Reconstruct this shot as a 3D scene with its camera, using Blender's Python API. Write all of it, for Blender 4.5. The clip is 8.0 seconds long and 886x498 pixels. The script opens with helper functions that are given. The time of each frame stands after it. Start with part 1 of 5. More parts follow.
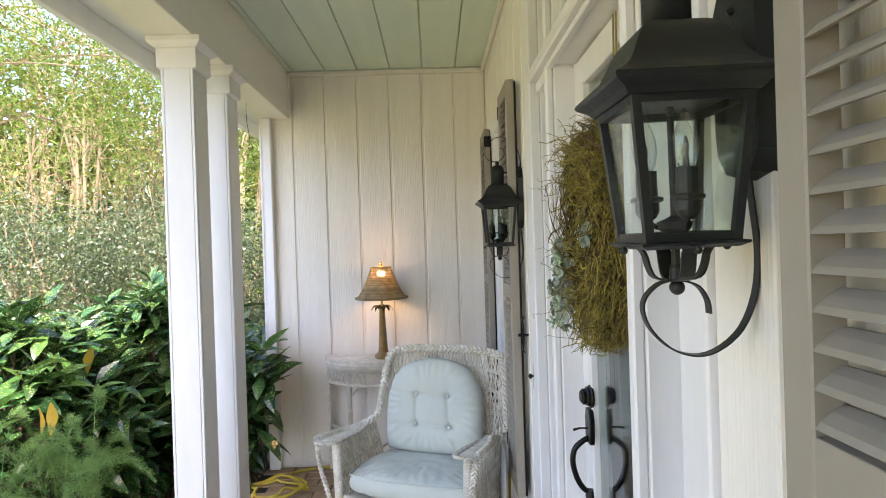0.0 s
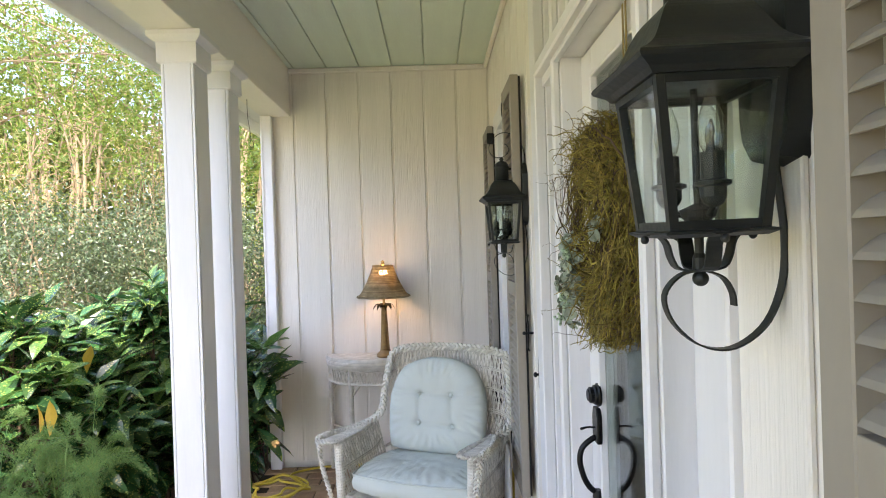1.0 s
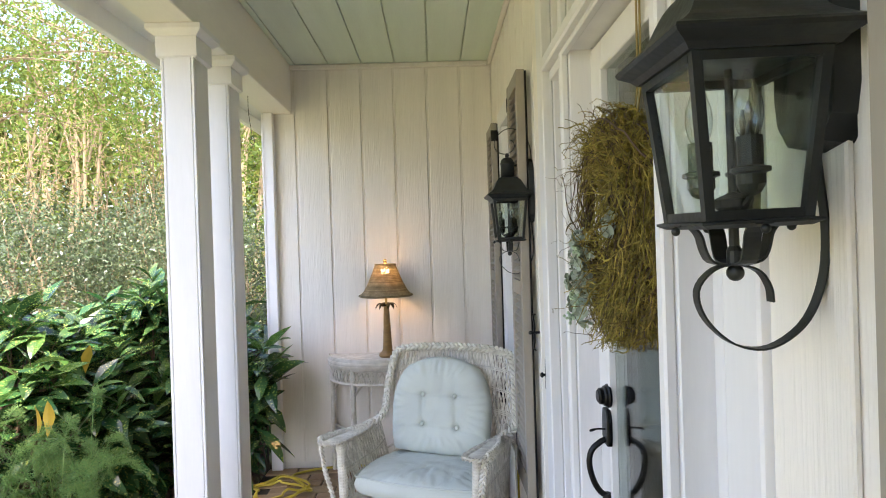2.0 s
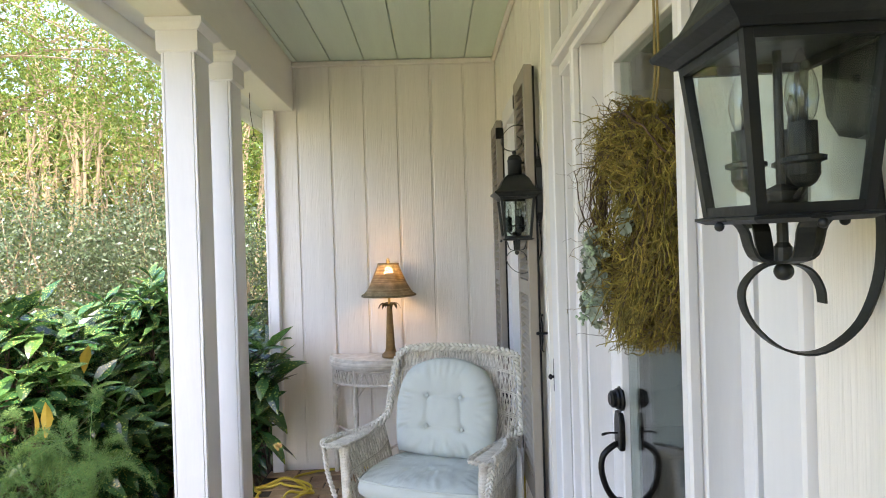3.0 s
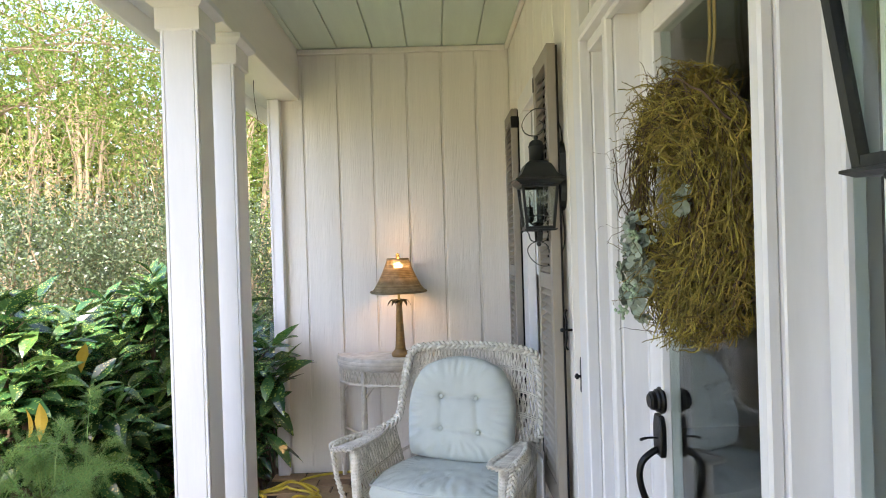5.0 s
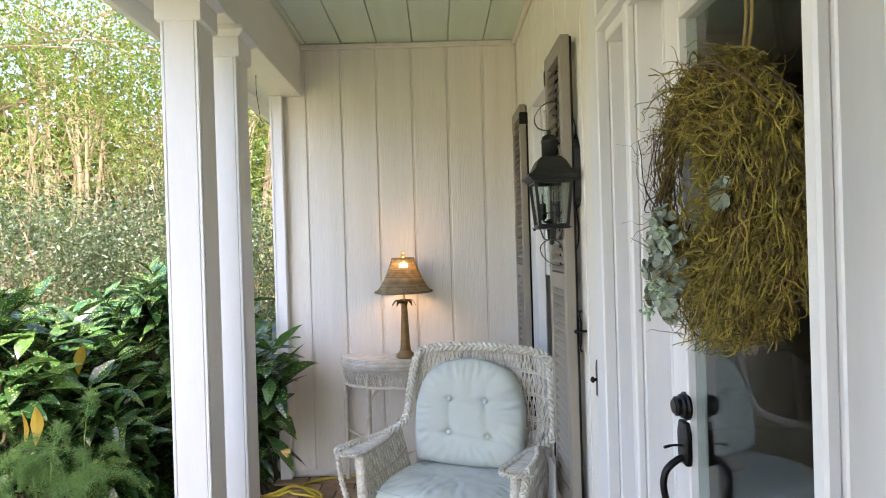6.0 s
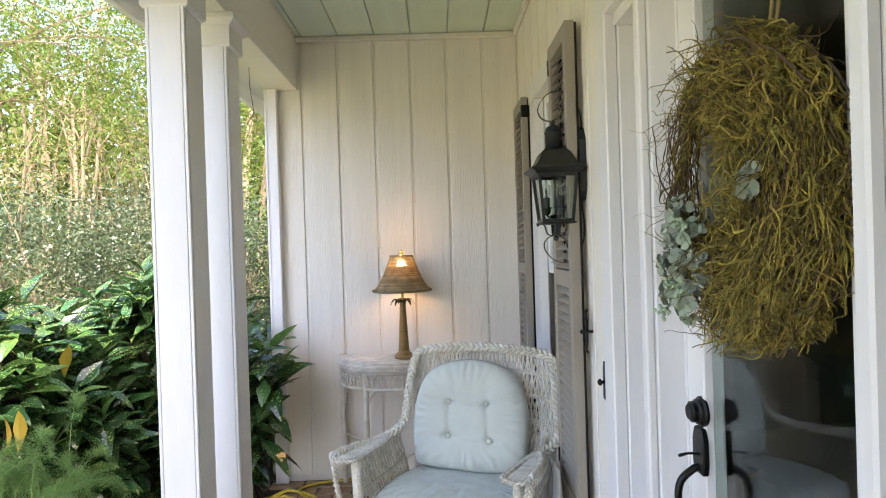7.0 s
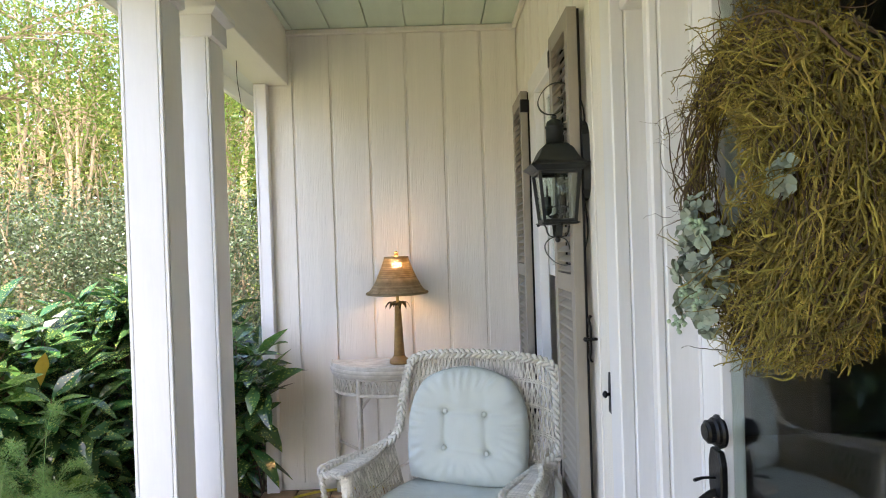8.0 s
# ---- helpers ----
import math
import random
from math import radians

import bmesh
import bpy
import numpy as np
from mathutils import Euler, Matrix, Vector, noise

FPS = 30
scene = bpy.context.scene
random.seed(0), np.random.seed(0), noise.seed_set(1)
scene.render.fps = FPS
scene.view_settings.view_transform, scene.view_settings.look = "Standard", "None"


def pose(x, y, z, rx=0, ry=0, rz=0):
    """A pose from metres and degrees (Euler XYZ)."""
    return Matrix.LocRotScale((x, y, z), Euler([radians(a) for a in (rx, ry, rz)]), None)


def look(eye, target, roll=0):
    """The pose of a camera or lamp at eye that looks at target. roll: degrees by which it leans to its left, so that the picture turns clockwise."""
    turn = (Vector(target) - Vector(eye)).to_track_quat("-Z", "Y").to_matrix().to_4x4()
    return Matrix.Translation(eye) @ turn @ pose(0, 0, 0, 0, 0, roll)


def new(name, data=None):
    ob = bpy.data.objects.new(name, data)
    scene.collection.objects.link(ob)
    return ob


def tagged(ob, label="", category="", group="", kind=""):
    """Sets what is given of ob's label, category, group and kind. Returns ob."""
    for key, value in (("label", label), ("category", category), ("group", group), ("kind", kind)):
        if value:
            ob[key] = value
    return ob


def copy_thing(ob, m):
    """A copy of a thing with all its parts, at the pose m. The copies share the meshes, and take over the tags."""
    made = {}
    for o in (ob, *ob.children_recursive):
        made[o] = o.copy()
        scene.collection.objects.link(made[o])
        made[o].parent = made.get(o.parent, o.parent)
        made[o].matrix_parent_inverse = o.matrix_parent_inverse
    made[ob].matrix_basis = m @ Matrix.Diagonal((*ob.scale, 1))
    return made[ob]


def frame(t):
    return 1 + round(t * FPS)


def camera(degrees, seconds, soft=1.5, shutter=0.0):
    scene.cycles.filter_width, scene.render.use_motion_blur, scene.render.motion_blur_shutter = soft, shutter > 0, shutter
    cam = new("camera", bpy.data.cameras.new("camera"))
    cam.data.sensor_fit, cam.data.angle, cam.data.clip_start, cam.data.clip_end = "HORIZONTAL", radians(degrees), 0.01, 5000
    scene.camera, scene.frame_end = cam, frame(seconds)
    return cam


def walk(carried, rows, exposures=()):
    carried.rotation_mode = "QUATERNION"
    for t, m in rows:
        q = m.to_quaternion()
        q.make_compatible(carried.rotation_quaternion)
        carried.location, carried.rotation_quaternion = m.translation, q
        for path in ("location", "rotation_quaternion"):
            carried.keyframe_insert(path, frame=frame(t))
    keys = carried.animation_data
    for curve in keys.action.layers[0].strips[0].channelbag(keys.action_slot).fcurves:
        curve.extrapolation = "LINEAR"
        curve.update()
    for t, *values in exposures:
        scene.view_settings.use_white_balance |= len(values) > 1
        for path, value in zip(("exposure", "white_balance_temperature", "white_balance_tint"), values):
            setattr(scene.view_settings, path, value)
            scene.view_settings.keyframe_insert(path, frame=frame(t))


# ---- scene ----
cam = camera(74.0, 8.0, soft=1.0)
PATH = [
    (0, (0.034, -0.069, 1.475), (0.066, 1.931, 1.467), -1.8),
    (0.5, (0.027, -0.054, 1.468), (0.059, 1.946, 1.46), -1.8),
    (1, (0.02, -0.038, 1.463), (0.051, 1.962, 1.455), -1.8),
    (1.5, (0.013, -0.016, 1.458), (0.043, 1.984, 1.45), -1.8),
    (3, (-0.019, 0.056, 1.452), (0.01, 2.056, 1.443), -1.7),
    (3.5, (-0.029, 0.087, 1.448), (-0.003, 2.086, 1.439), -1.8),
    (4, (-0.039, 0.124, 1.438), (-0.015, 2.124, 1.428), -1.8),
    (4.5, (-0.05, 0.164, 1.427), (-0.03, 2.164, 1.417), -1.8),
    (6, (-0.106, 0.279, 1.414), (-0.088, 2.279, 1.406), -1.7),
    (6.5, (-0.105, 0.323, 1.408), (-0.089, 2.323, 1.399), -1.8),
    (7, (-0.104, 0.376, 1.404), (-0.085, 2.376, 1.393), -1.8),
    (7.5, (-0.091, 0.441, 1.407), (-0.075, 2.441, 1.394), -1.9),
    (8, (-0.082, 0.505, 1.414), (-0.064, 2.505, 1.399), -1.9),
]
EXPOSURE = 2.76
walk(cam, [(t, look(eye, target, roll)) for t, eye, target, roll in PATH], [(0.0, EXPOSURE, 6430, 18), (8.0, EXPOSURE, 6430, 18)])

# ---- daylight: sun from behind the house, sky all round ----
world = bpy.data.worlds.new("sky")
scene.world = world
world.use_nodes = True
wn = world.node_tree.nodes
sky = wn.new("ShaderNodeTexSky")
sky.sky_type, sky.sun_disc = "NISHITA", False
sky.sun_elevation, sky.sun_rotation = radians(55), radians(160)
sky.dust_density, sky.ozone_density = 3.0, 1.0
wn["Background"].inputs["Strength"].default_value = 0.15
world.node_tree.links.new(sky.outputs["Color"], wn["Background"].inputs["Color"])

sun_data = bpy.data.lights.new("sun", "SUN")
sun_data.energy, sun_data.angle, sun_data.color = 2.3, radians(0.6), (1.0, 0.95, 0.86)
sun = new("sun", sun_data)
# azimuth 160 degrees (from +y towards +x): behind the camera, over the roof
sun.matrix_world = look((0, 0, 30), (0 - 30 * math.sin(radians(160)) / math.tan(radians(55)), 0 - 30 * math.cos(radians(160)) / math.tan(radians(55)), 0))


# ---- materials ----
def material(name, colour, rough=0.6, metal=0.0, vary=0.12, scale=8.0, bump=0.1, bump_scale=60.0, second=None, stretch=(1, 1, 1), island=0.0, spread=0.0, dirt=0.0, dirt_colour=(0.2, 0.17, 0.12)):
    """A procedural surface: a base colour broken up by large stains and fine grain, with fine relief."""
    m = bpy.data.materials.new(name)
    m.use_nodes = True
    t, n, l = m.node_tree, m.node_tree.nodes, m.node_tree.links
    p = n["Principled BSDF"]
    co = n.new("ShaderNodeTexCoord")
    mp = n.new("ShaderNodeMapping")
    mp.inputs["Scale"].default_value = stretch
    l.new(co.outputs["Object"], mp.inputs["Vector"])
    big = n.new("ShaderNodeTexNoise")
    big.inputs["Scale"].default_value, big.inputs["Detail"].default_value = scale, 4
    fine = n.new("ShaderNodeTexNoise")
    fine.inputs["Scale"].default_value, fine.inputs["Detail"].default_value = bump_scale, 6
    for q in (big, fine):
        l.new(mp.outputs["Vector"], q.inputs["Vector"])
    ramp = n.new("ShaderNodeValToRGB")
    c2 = second or tuple(c * (1 - 2 * vary) for c in colour)
    ramp.color_ramp.elements[0].position, ramp.color_ramp.elements[1].position = 0.3, 0.7
    ramp.color_ramp.elements[0].color, ramp.color_ramp.elements[1].color = (*c2, 1), (*colour, 1)
    l.new(big.outputs["Fac"], ramp.inputs["Fac"])
    out = ramp.outputs["Color"]
    mix = n.new("ShaderNodeMix")
    mix.data_type, mix.blend_type = "RGBA", "MULTIPLY"
    mix.inputs["Factor"].default_value = min(1.0, vary * 2)
    g = n.new("ShaderNodeMapRange")
    g.inputs["From Min"].default_value, g.inputs["From Max"].default_value = 0.3, 0.7
    g.inputs["To Min"].default_value, g.inputs["To Max"].default_value = 0.6, 1.15
    l.new(fine.outputs["Fac"], g.inputs["Value"])
    l.new(out, mix.inputs["A"])
    l.new(g.outputs["Result"], mix.inputs["B"])
    out = mix.outputs["Result"]
    if island or spread:
        geo = n.new("ShaderNodeNewGeometry")
        info = n.new("ShaderNodeObjectInfo")
        add = n.new("ShaderNodeMath")
        l.new(geo.outputs["Random Per Island"], add.inputs[0])
        l.new(info.outputs["Random"], add.inputs[1])
        fr = n.new("ShaderNodeMath")
        fr.operation = "FRACT"
        l.new(add.outputs[0], fr.inputs[0])
        mr = n.new("ShaderNodeMapRange")
        mr.inputs["To Min"].default_value, mr.inputs["To Max"].default_value = 1 - island, 1 + island
        l.new(fr.outputs[0], mr.inputs["Value"])
        hs = n.new("ShaderNodeHueSaturation")
        l.new(mr.outputs["Result"], hs.inputs["Value"])
        hr = n.new("ShaderNodeMapRange")
        hr.inputs["To Min"].default_value, hr.inputs["To Max"].default_value = 0.5 - spread, 0.5 + spread
        mm = n.new("ShaderNodeMath")
        mm.operation = "MULTIPLY"
        mm.inputs[1].default_value = 7.31
        f2 = n.new("ShaderNodeMath")
        f2.operation = "FRACT"
        l.new(fr.outputs[0], mm.inputs[0])
        l.new(mm.outputs[0], f2.inputs[0])
        l.new(f2.outputs[0], hr.inputs["Value"])
        l.new(hr.outputs["Result"], hs.inputs["Hue"])
        l.new(out, hs.inputs["Color"])
        out = hs.outputs["Color"]
    if dirt:
        sp = n.new("ShaderNodeTexNoise")
        sp.inputs["Scale"].default_value, sp.inputs["Detail"].default_value = 3.1, 8
        sp.inputs["Roughness"].default_value = 0.75
        l.new(mp.outputs["Vector"], sp.inputs["Vector"])
        dm = n.new("ShaderNodeMapRange")
        dm.inputs["From Min"].default_value, dm.inputs["From Max"].default_value = 0.56, 0.75
        dm.inputs["To Max"].default_value = dirt
        l.new(sp.outputs["Fac"], dm.inputs["Value"])
        d = n.new("ShaderNodeMix")
        d.data_type = "RGBA"
        l.new(dm.outputs["Result"], d.inputs["Factor"])
        l.new(out, d.inputs["A"])
        d.inputs["B"].default_value = (*dirt_colour, 1)
        out = d.outputs["Result"]
    l.new(out, p.inputs["Base Color"])
    p.inputs["Metallic"].default_value = metal
    rr = n.new("ShaderNodeMapRange")
    rr.inputs["To Min"].default_value, rr.inputs["To Max"].default_value = max(0.02, rough - 0.12), min(1, rough + 0.12)
    l.new(fine.outputs["Fac"], rr.inputs["Value"])
    l.new(rr.outputs["Result"], p.inputs["Roughness"])
    if bump:
        b = n.new("ShaderNodeBump")
        b.inputs["Strength"].default_value, b.inputs["Distance"].default_value = bump, 0.004
        l.new(fine.outputs["Fac"], b.inputs["Height"])
        l.new(b.outputs["Normal"], p.inputs["Normal"])
    return m


def leaf_material(name, colour, second, rough=0.45, spots=None, through_light=0.35, island=0.35, spread=0.03):
    """A leaf: reflects on top and lets light through."""
    m = material(name, colour, rough, vary=0.1, scale=9, bump=0.15, bump_scale=90, second=second, island=island, spread=spread)
    n, l = m.node_tree.nodes, m.node_tree.links
    p, o = n["Principled BSDF"], n["Material Output"]
    src = p.inputs["Base Color"].links[0].from_socket
    if spots:
        co = n.new("ShaderNodeTexCoord")
        v = n.new("ShaderNodeTexVoronoi")
        v.inputs["Scale"].default_value = 85
        l.new(co.outputs["Object"], v.inputs["Vector"])
        nz = n.new("ShaderNodeTexNoise")
        nz.inputs["Scale"].default_value = 22
        l.new(co.outputs["Object"], nz.inputs["Vector"])
        sub = n.new("ShaderNodeMath")
        sub.operation = "MULTIPLY"
        l.new(nz.outputs["Fac"], sub.inputs[0])
        sub.inputs[1].default_value = 0.62
        lt = n.new("ShaderNodeMath")
        lt.operation = "LESS_THAN"
        l.new(v.outputs["Distance"], lt.inputs[0])
        l.new(sub.outputs[0], lt.inputs[1])
        f = n.new("ShaderNodeMath")
        f.operation = "MULTIPLY"
        f.inputs[1].default_value = 0.55
        l.new(lt.outputs[0], f.inputs[0])
        mx = n.new("ShaderNodeMix")
        mx.data_type = "RGBA"
        l.new(f.outputs[0], mx.inputs["Factor"])
        l.new(src, mx.inputs["A"])
        mx.inputs["B"].default_value = (*spots, 1)
        src = mx.outputs["Result"]
        l.new(src, p.inputs["Base Color"])
    tr = n.new("ShaderNodeBsdfTranslucent")
    l.new(src, tr.inputs["Color"])
    ms = n.new("ShaderNodeMixShader")
    ms.inputs["Fac"].default_value = through_light
    l.new(p.outputs["BSDF"], ms.inputs[1])
    l.new(tr.outputs["BSDF"], ms.inputs[2])
    l.new(ms.outputs["Shader"], o.inputs["Surface"])
    return m


def glass_material(name, tint=(0.9, 0.95, 0.93), base=0.05, gain=0.85):
    """A thin pane: mostly clear, with a mirror share that grows at a slant."""
    m = bpy.data.materials.new(name)
    m.use_nodes = True
    n, l = m.node_tree.nodes, m.node_tree.links
    n.remove(n["Principled BSDF"])
    tr, gl, fr, pw, ms = (n.new("ShaderNode" + k) for k in ("BsdfTransparent", "BsdfGlossy", "LayerWeight", "Math", "MixShader"))
    tr.inputs["Color"].default_value = (*tint, 1)
    gl.inputs["Roughness"].default_value = 0.01
    fr.inputs["Blend"].default_value = 0.5
    pw.operation = "POWER"
    pw.inputs[1].default_value = 4.0
    l.new(fr.outputs["Facing"], pw.inputs[0])
    ad = n.new("ShaderNodeMath")
    ad.operation, ad.use_clamp = "MULTIPLY_ADD", True
    ad.inputs[1].default_value, ad.inputs[2].default_value = gain, base
    l.new(pw.outputs[0], ad.inputs[0])
    l.new(ad.outputs[0], ms.inputs["Fac"])
    l.new(tr.outputs["BSDF"], ms.inputs[1])
    l.new(gl.outputs["BSDF"], ms.inputs[2])
    l.new(ms.outputs["Shader"], n["Material Output"].inputs["Surface"])
    return m


def lit_material(name, colour, strength):
    m = bpy.data.materials.new(name)
    m.use_nodes = True
    p = m.node_tree.nodes["Principled BSDF"]
    p.inputs["Base Color"].default_value = (*colour, 1)
    p.inputs["Emission Color"].default_value = (*colour, 1)
    p.inputs["Emission Strength"].default_value = strength
    return m


CREAM = material("cream_siding_paint", (0.84, 0.795, 0.72), 0.5, vary=0.035, scale=2.0, bump=0.45, bump_scale=22, stretch=(9, 9, 0.22), dirt=0.10, dirt_colour=(0.55, 0.48, 0.38))
WHITE = material("white_gloss_trim_paint", (0.785, 0.775, 0.77), 0.38, vary=0.025, scale=3, bump=0.10, bump_scale=22, stretch=(5, 5, 0.6), dirt=0.06, dirt_colour=(0.6, 0.57, 0.52))
BEAMPAINT = material("ivory_beam_paint", (0.84, 0.805, 0.74), 0.45, vary=0.03, scale=2, bump=0.08, bump_scale=30, stretch=(3, 0.6, 3), dirt=0.08, dirt_colour=(0.58, 0.52, 0.42))
MINT = material("pale_green_ceiling_paint", (0.66, 0.76, 0.65), 0.42, vary=0.04, scale=2.2, bump=0.1, bump_scale=30, stretch=(5, 0.5, 5), dirt=0.10, dirt_colour=(0.36, 0.40, 0.30))
TAUPE = material("taupe_shutter_paint", (0.31, 0.275, 0.225), 0.5, vary=0.05, scale=5, bump=0.12, bump_scale=40, stretch=(2, 2, 0.8), dirt=0.15, dirt_colour=(0.17, 0.15, 0.12))
IRON = material("weathered_black_green_metal", (0.015, 0.018, 0.0175), 0.45, 0.0, vary=0.2, scale=14, bump=0.12, bump_scale=120, second=(0.008, 0.010, 0.010), dirt=0.6, dirt_colour=(0.060, 0.060, 0.040))
IRON.node_tree.nodes["Principled BSDF"].inputs["Specular IOR Level"].default_value = 0.42
BLACKIRON = material("black_iron", (0.009, 0.009, 0.010), 0.36, 0.5, vary=0.1, scale=20, bump=0.1, bump_scale=150)
WICKER = material("painted_white_wicker", (0.72, 0.685, 0.60), 0.5, vary=0.16, scale=22, bump=0.5, bump_scale=260, second=(0.56, 0.51, 0.42), island=0.15, dirt=0.28, dirt_colour=(0.26, 0.21, 0.13))
CLOTH = material("pale_aqua_canvas", (0.55, 0.583, 0.528), 0.85, vary=0.05, scale=5, bump=0.35, bump_scale=420, second=(0.50, 0.535, 0.49), stretch=(1, 1, 1))
BRICK = material("tan_brick_paver", (0.42, 0.29, 0.17), 0.8, vary=0.16, scale=11, bump=0.5, bump_scale=90, second=(0.30, 0.20, 0.12), island=0.22, spread=0.012, dirt=0.5, dirt_colour=(0.14, 0.12, 0.08))
SOIL = material("dark_garden_soil", (0.05, 0.042, 0.03), 0.95, vary=0.3, scale=4, bump=0.8, bump_scale=30)
GROUND = material("leaf_strewn_grass_ground", (0.19, 0.21, 0.08), 0.95, vary=0.3, scale=1.5, bump=0.8, bump_scale=25, second=(0.24, 0.19, 0.10))
# dark grey puts the unlit room's dimness into the plaster colour; also on the roof
DARKROOM = material("dark_grey_plaster", (0.22, 0.21, 0.20), 0.8, vary=0.1, scale=2)
DARKFLOOR = material("dark_wood_floor", (0.09, 0.055, 0.03), 0.35, vary=0.2, scale=6, stretch=(1, 8, 1))
PANE = glass_material("window_glass")
LANPANE = glass_material("lantern_glass", (0.95, 0.985, 0.965), 0.05, 0.75)
BULB = glass_material("clear_bulb_glass", (0.96, 0.97, 0.96), 0.10, 1.3)
STRAW = material("woven_seagrass", (0.58, 0.48, 0.29), 0.65, vary=0.25, scale=30, bump=0.3, bump_scale=200, second=(0.38, 0.30, 0.16), island=0.25)
def let_through(m, share):
    """Some of the light passes through the fibres."""
    n, l = m.node_tree.nodes, m.node_tree.links
    p = n["Principled BSDF"]
    tr, ms = n.new("ShaderNodeBsdfTranslucent"), n.new("ShaderNodeMixShader")
    l.new(p.inputs["Base Color"].links[0].from_socket, tr.inputs["Color"])
    ms.inputs["Fac"].default_value = share
    l.new(p.outputs["BSDF"], ms.inputs[1])
    l.new(tr.outputs["BSDF"], ms.inputs[2])
    l.new(ms.outputs["Shader"], n["Material Output"].inputs["Surface"])


let_through(STRAW, 0.45)
PALMWOOD = material("carved_palm_trunk", (0.36, 0.215, 0.07), 0.5, vary=0.2, scale=14, bump=0.3, bump_scale=70, second=(0.24, 0.14, 0.05), stretch=(1, 1, 3))
BRONZELEAF = material("bronze_green_leaf", (0.05, 0.05, 0.025), 0.4, 0.5, vary=0.2, scale=30)
BRASS = material("dull_brass", (0.55, 0.40, 0.16), 0.35, 0.8, vary=0.1, scale=30)
CORD = material("yellow_rubber_cord", (0.62, 0.48, 0.05), 0.45, vary=0.1, scale=20, bump=0.1)
BARK = material("pale_sunlit_bark", (0.33, 0.25, 0.15), 0.9, vary=0.25, scale=6, bump=0.6, bump_scale=40, second=(0.18, 0.13, 0.07), stretch=(3, 3, 0.5), island=0.2)
TWIG = material("brown_twig", (0.13, 0.082, 0.042), 0.85, vary=0.25, scale=30, bump=0.4, bump_scale=150, second=(0.06, 0.04, 0.022), island=0.35, spread=0.01)
MOSS = material("dry_olive_moss", (0.40, 0.315, 0.055), 0.95, vary=0.3, scale=40, bump=0.8, bump_scale=200, second=(0.11, 0.085, 0.022), island=0.5, spread=0.016)
PETAL = leaf_material("dusty_green_hydrangea_petal", (0.41, 0.46, 0.37), (0.25, 0.30, 0.22), 0.7, None, 0.25, 0.3, 0.03)
BUD = material("pale_green_berry", (0.42, 0.55, 0.36), 0.5, vary=0.1, scale=30, island=0.2)
RIBBON = material("gold_olive_ribbon", (0.30, 0.22, 0.07), 0.6, vary=0.1, scale=20)
AUCUBA = leaf_material("spotted_dark_green_leaf", (0.065, 0.15, 0.045), (0.022, 0.062, 0.020), 0.17, (0.38, 0.44, 0.09), 0.18, 0.45, 0.025)
YOUNG = leaf_material("fresh_green_leaf", (0.115, 0.225, 0.05), (0.07, 0.15, 0.035), 0.28, (0.36, 0.40, 0.09), 0.35, 0.25, 0.02)
YELLOW = leaf_material("yellowed_leaf", (0.55, 0.38, 0.04), (0.40, 0.24, 0.03), 0.4, None, 0.3, 0.15, 0.01)
FERN = leaf_material("feathery_fern_green", (0.20, 0.33, 0.085), (0.12, 0.22, 0.055), 0.6, None, 0.35, 0.3, 0.03)
GREYLEAF = leaf_material("grey_green_small_leaf", (0.115, 0.150, 0.070), (0.065, 0.095, 0.045), 0.35, None, 0.3, 0.5, 0.03)
SUNLEAF = leaf_material("yellow_green_tree_leaf", (0.175, 0.235, 0.034), (0.11, 0.17, 0.025), 0.5, None, 0.6, 0.35, 0.03)
FARLEAF = leaf_material("distant_foliage", (0.20, 0.235, 0.055), (0.13, 0.165, 0.035), 0.6, None, 0.55, 0.4, 0.05)
STRAWLEAF = leaf_material("dry_cane_leaf", (0.46, 0.36, 0.17), (0.30, 0.24, 0.10), 0.7, None, 0.35, 0.3, 0.02)


# ---- mesh tools ----
def part(name, bm, mat, parent=None, label="", smooth=False):
    me = bpy.data.meshes.new(name)
    if isinstance(bm, tuple):
        me.from_pydata(bm[0], [], bm[1])
    else:
        bm.to_mesh(me)
        bm.free()
    if smooth:
        me.polygons.foreach_set("use_smooth", [True] * len(me.polygons))
    me.materials.append(mat)
    ob = new(name, me)
    if parent is not None:
        ob.parent = parent
    if label:
        tagged(ob, label)
    return ob


def thing(name, label, category, group="", kind="", at=(0, 0, 0), turn=0):
    ob = tagged(new(name), label, category, group, kind)
    ob.empty_display_size = 0.05
    ob.matrix_basis = pose(*at, 0, 0, turn)
    return ob


def box(bm, lo, hi, bev=0.0):
    m = Matrix.Translation([(a + b) / 2 for a, b in zip(lo, hi)]) @ Matrix.Diagonal((*[abs(b - a) for a, b in zip(lo, hi)], 1))
    vs = bmesh.ops.create_cube(bm, size=1, matrix=m)["verts"]
    if bev:
        es = list({e for v in vs for e in v.link_edges})
        bmesh.ops.bevel(bm, geom=es, offset=bev, segments=1, affect="EDGES", clamp_overlap=True)
    return bm


def boxed(lo, hi, bev=0.0):
    return box(bmesh.new(), lo, hi, bev)


def frames(pts, up=(0.123, 0.321, 0.94)):
    pts = [Vector(p) for p in pts]
    out, side = [], None
    for i, p in enumerate(pts):
        d = (pts[min(i + 1, len(pts) - 1)] - pts[max(i - 1, 0)]).normalized()
        if side is None:
            side = d.cross(Vector(up))
            if side.length < 1e-4:
                side = d.cross(Vector((1, 0, 0)))
        side = (side - d * side.dot(d)).normalized()
        out.append((p, d, side, d.cross(side).normalized()))
    return out


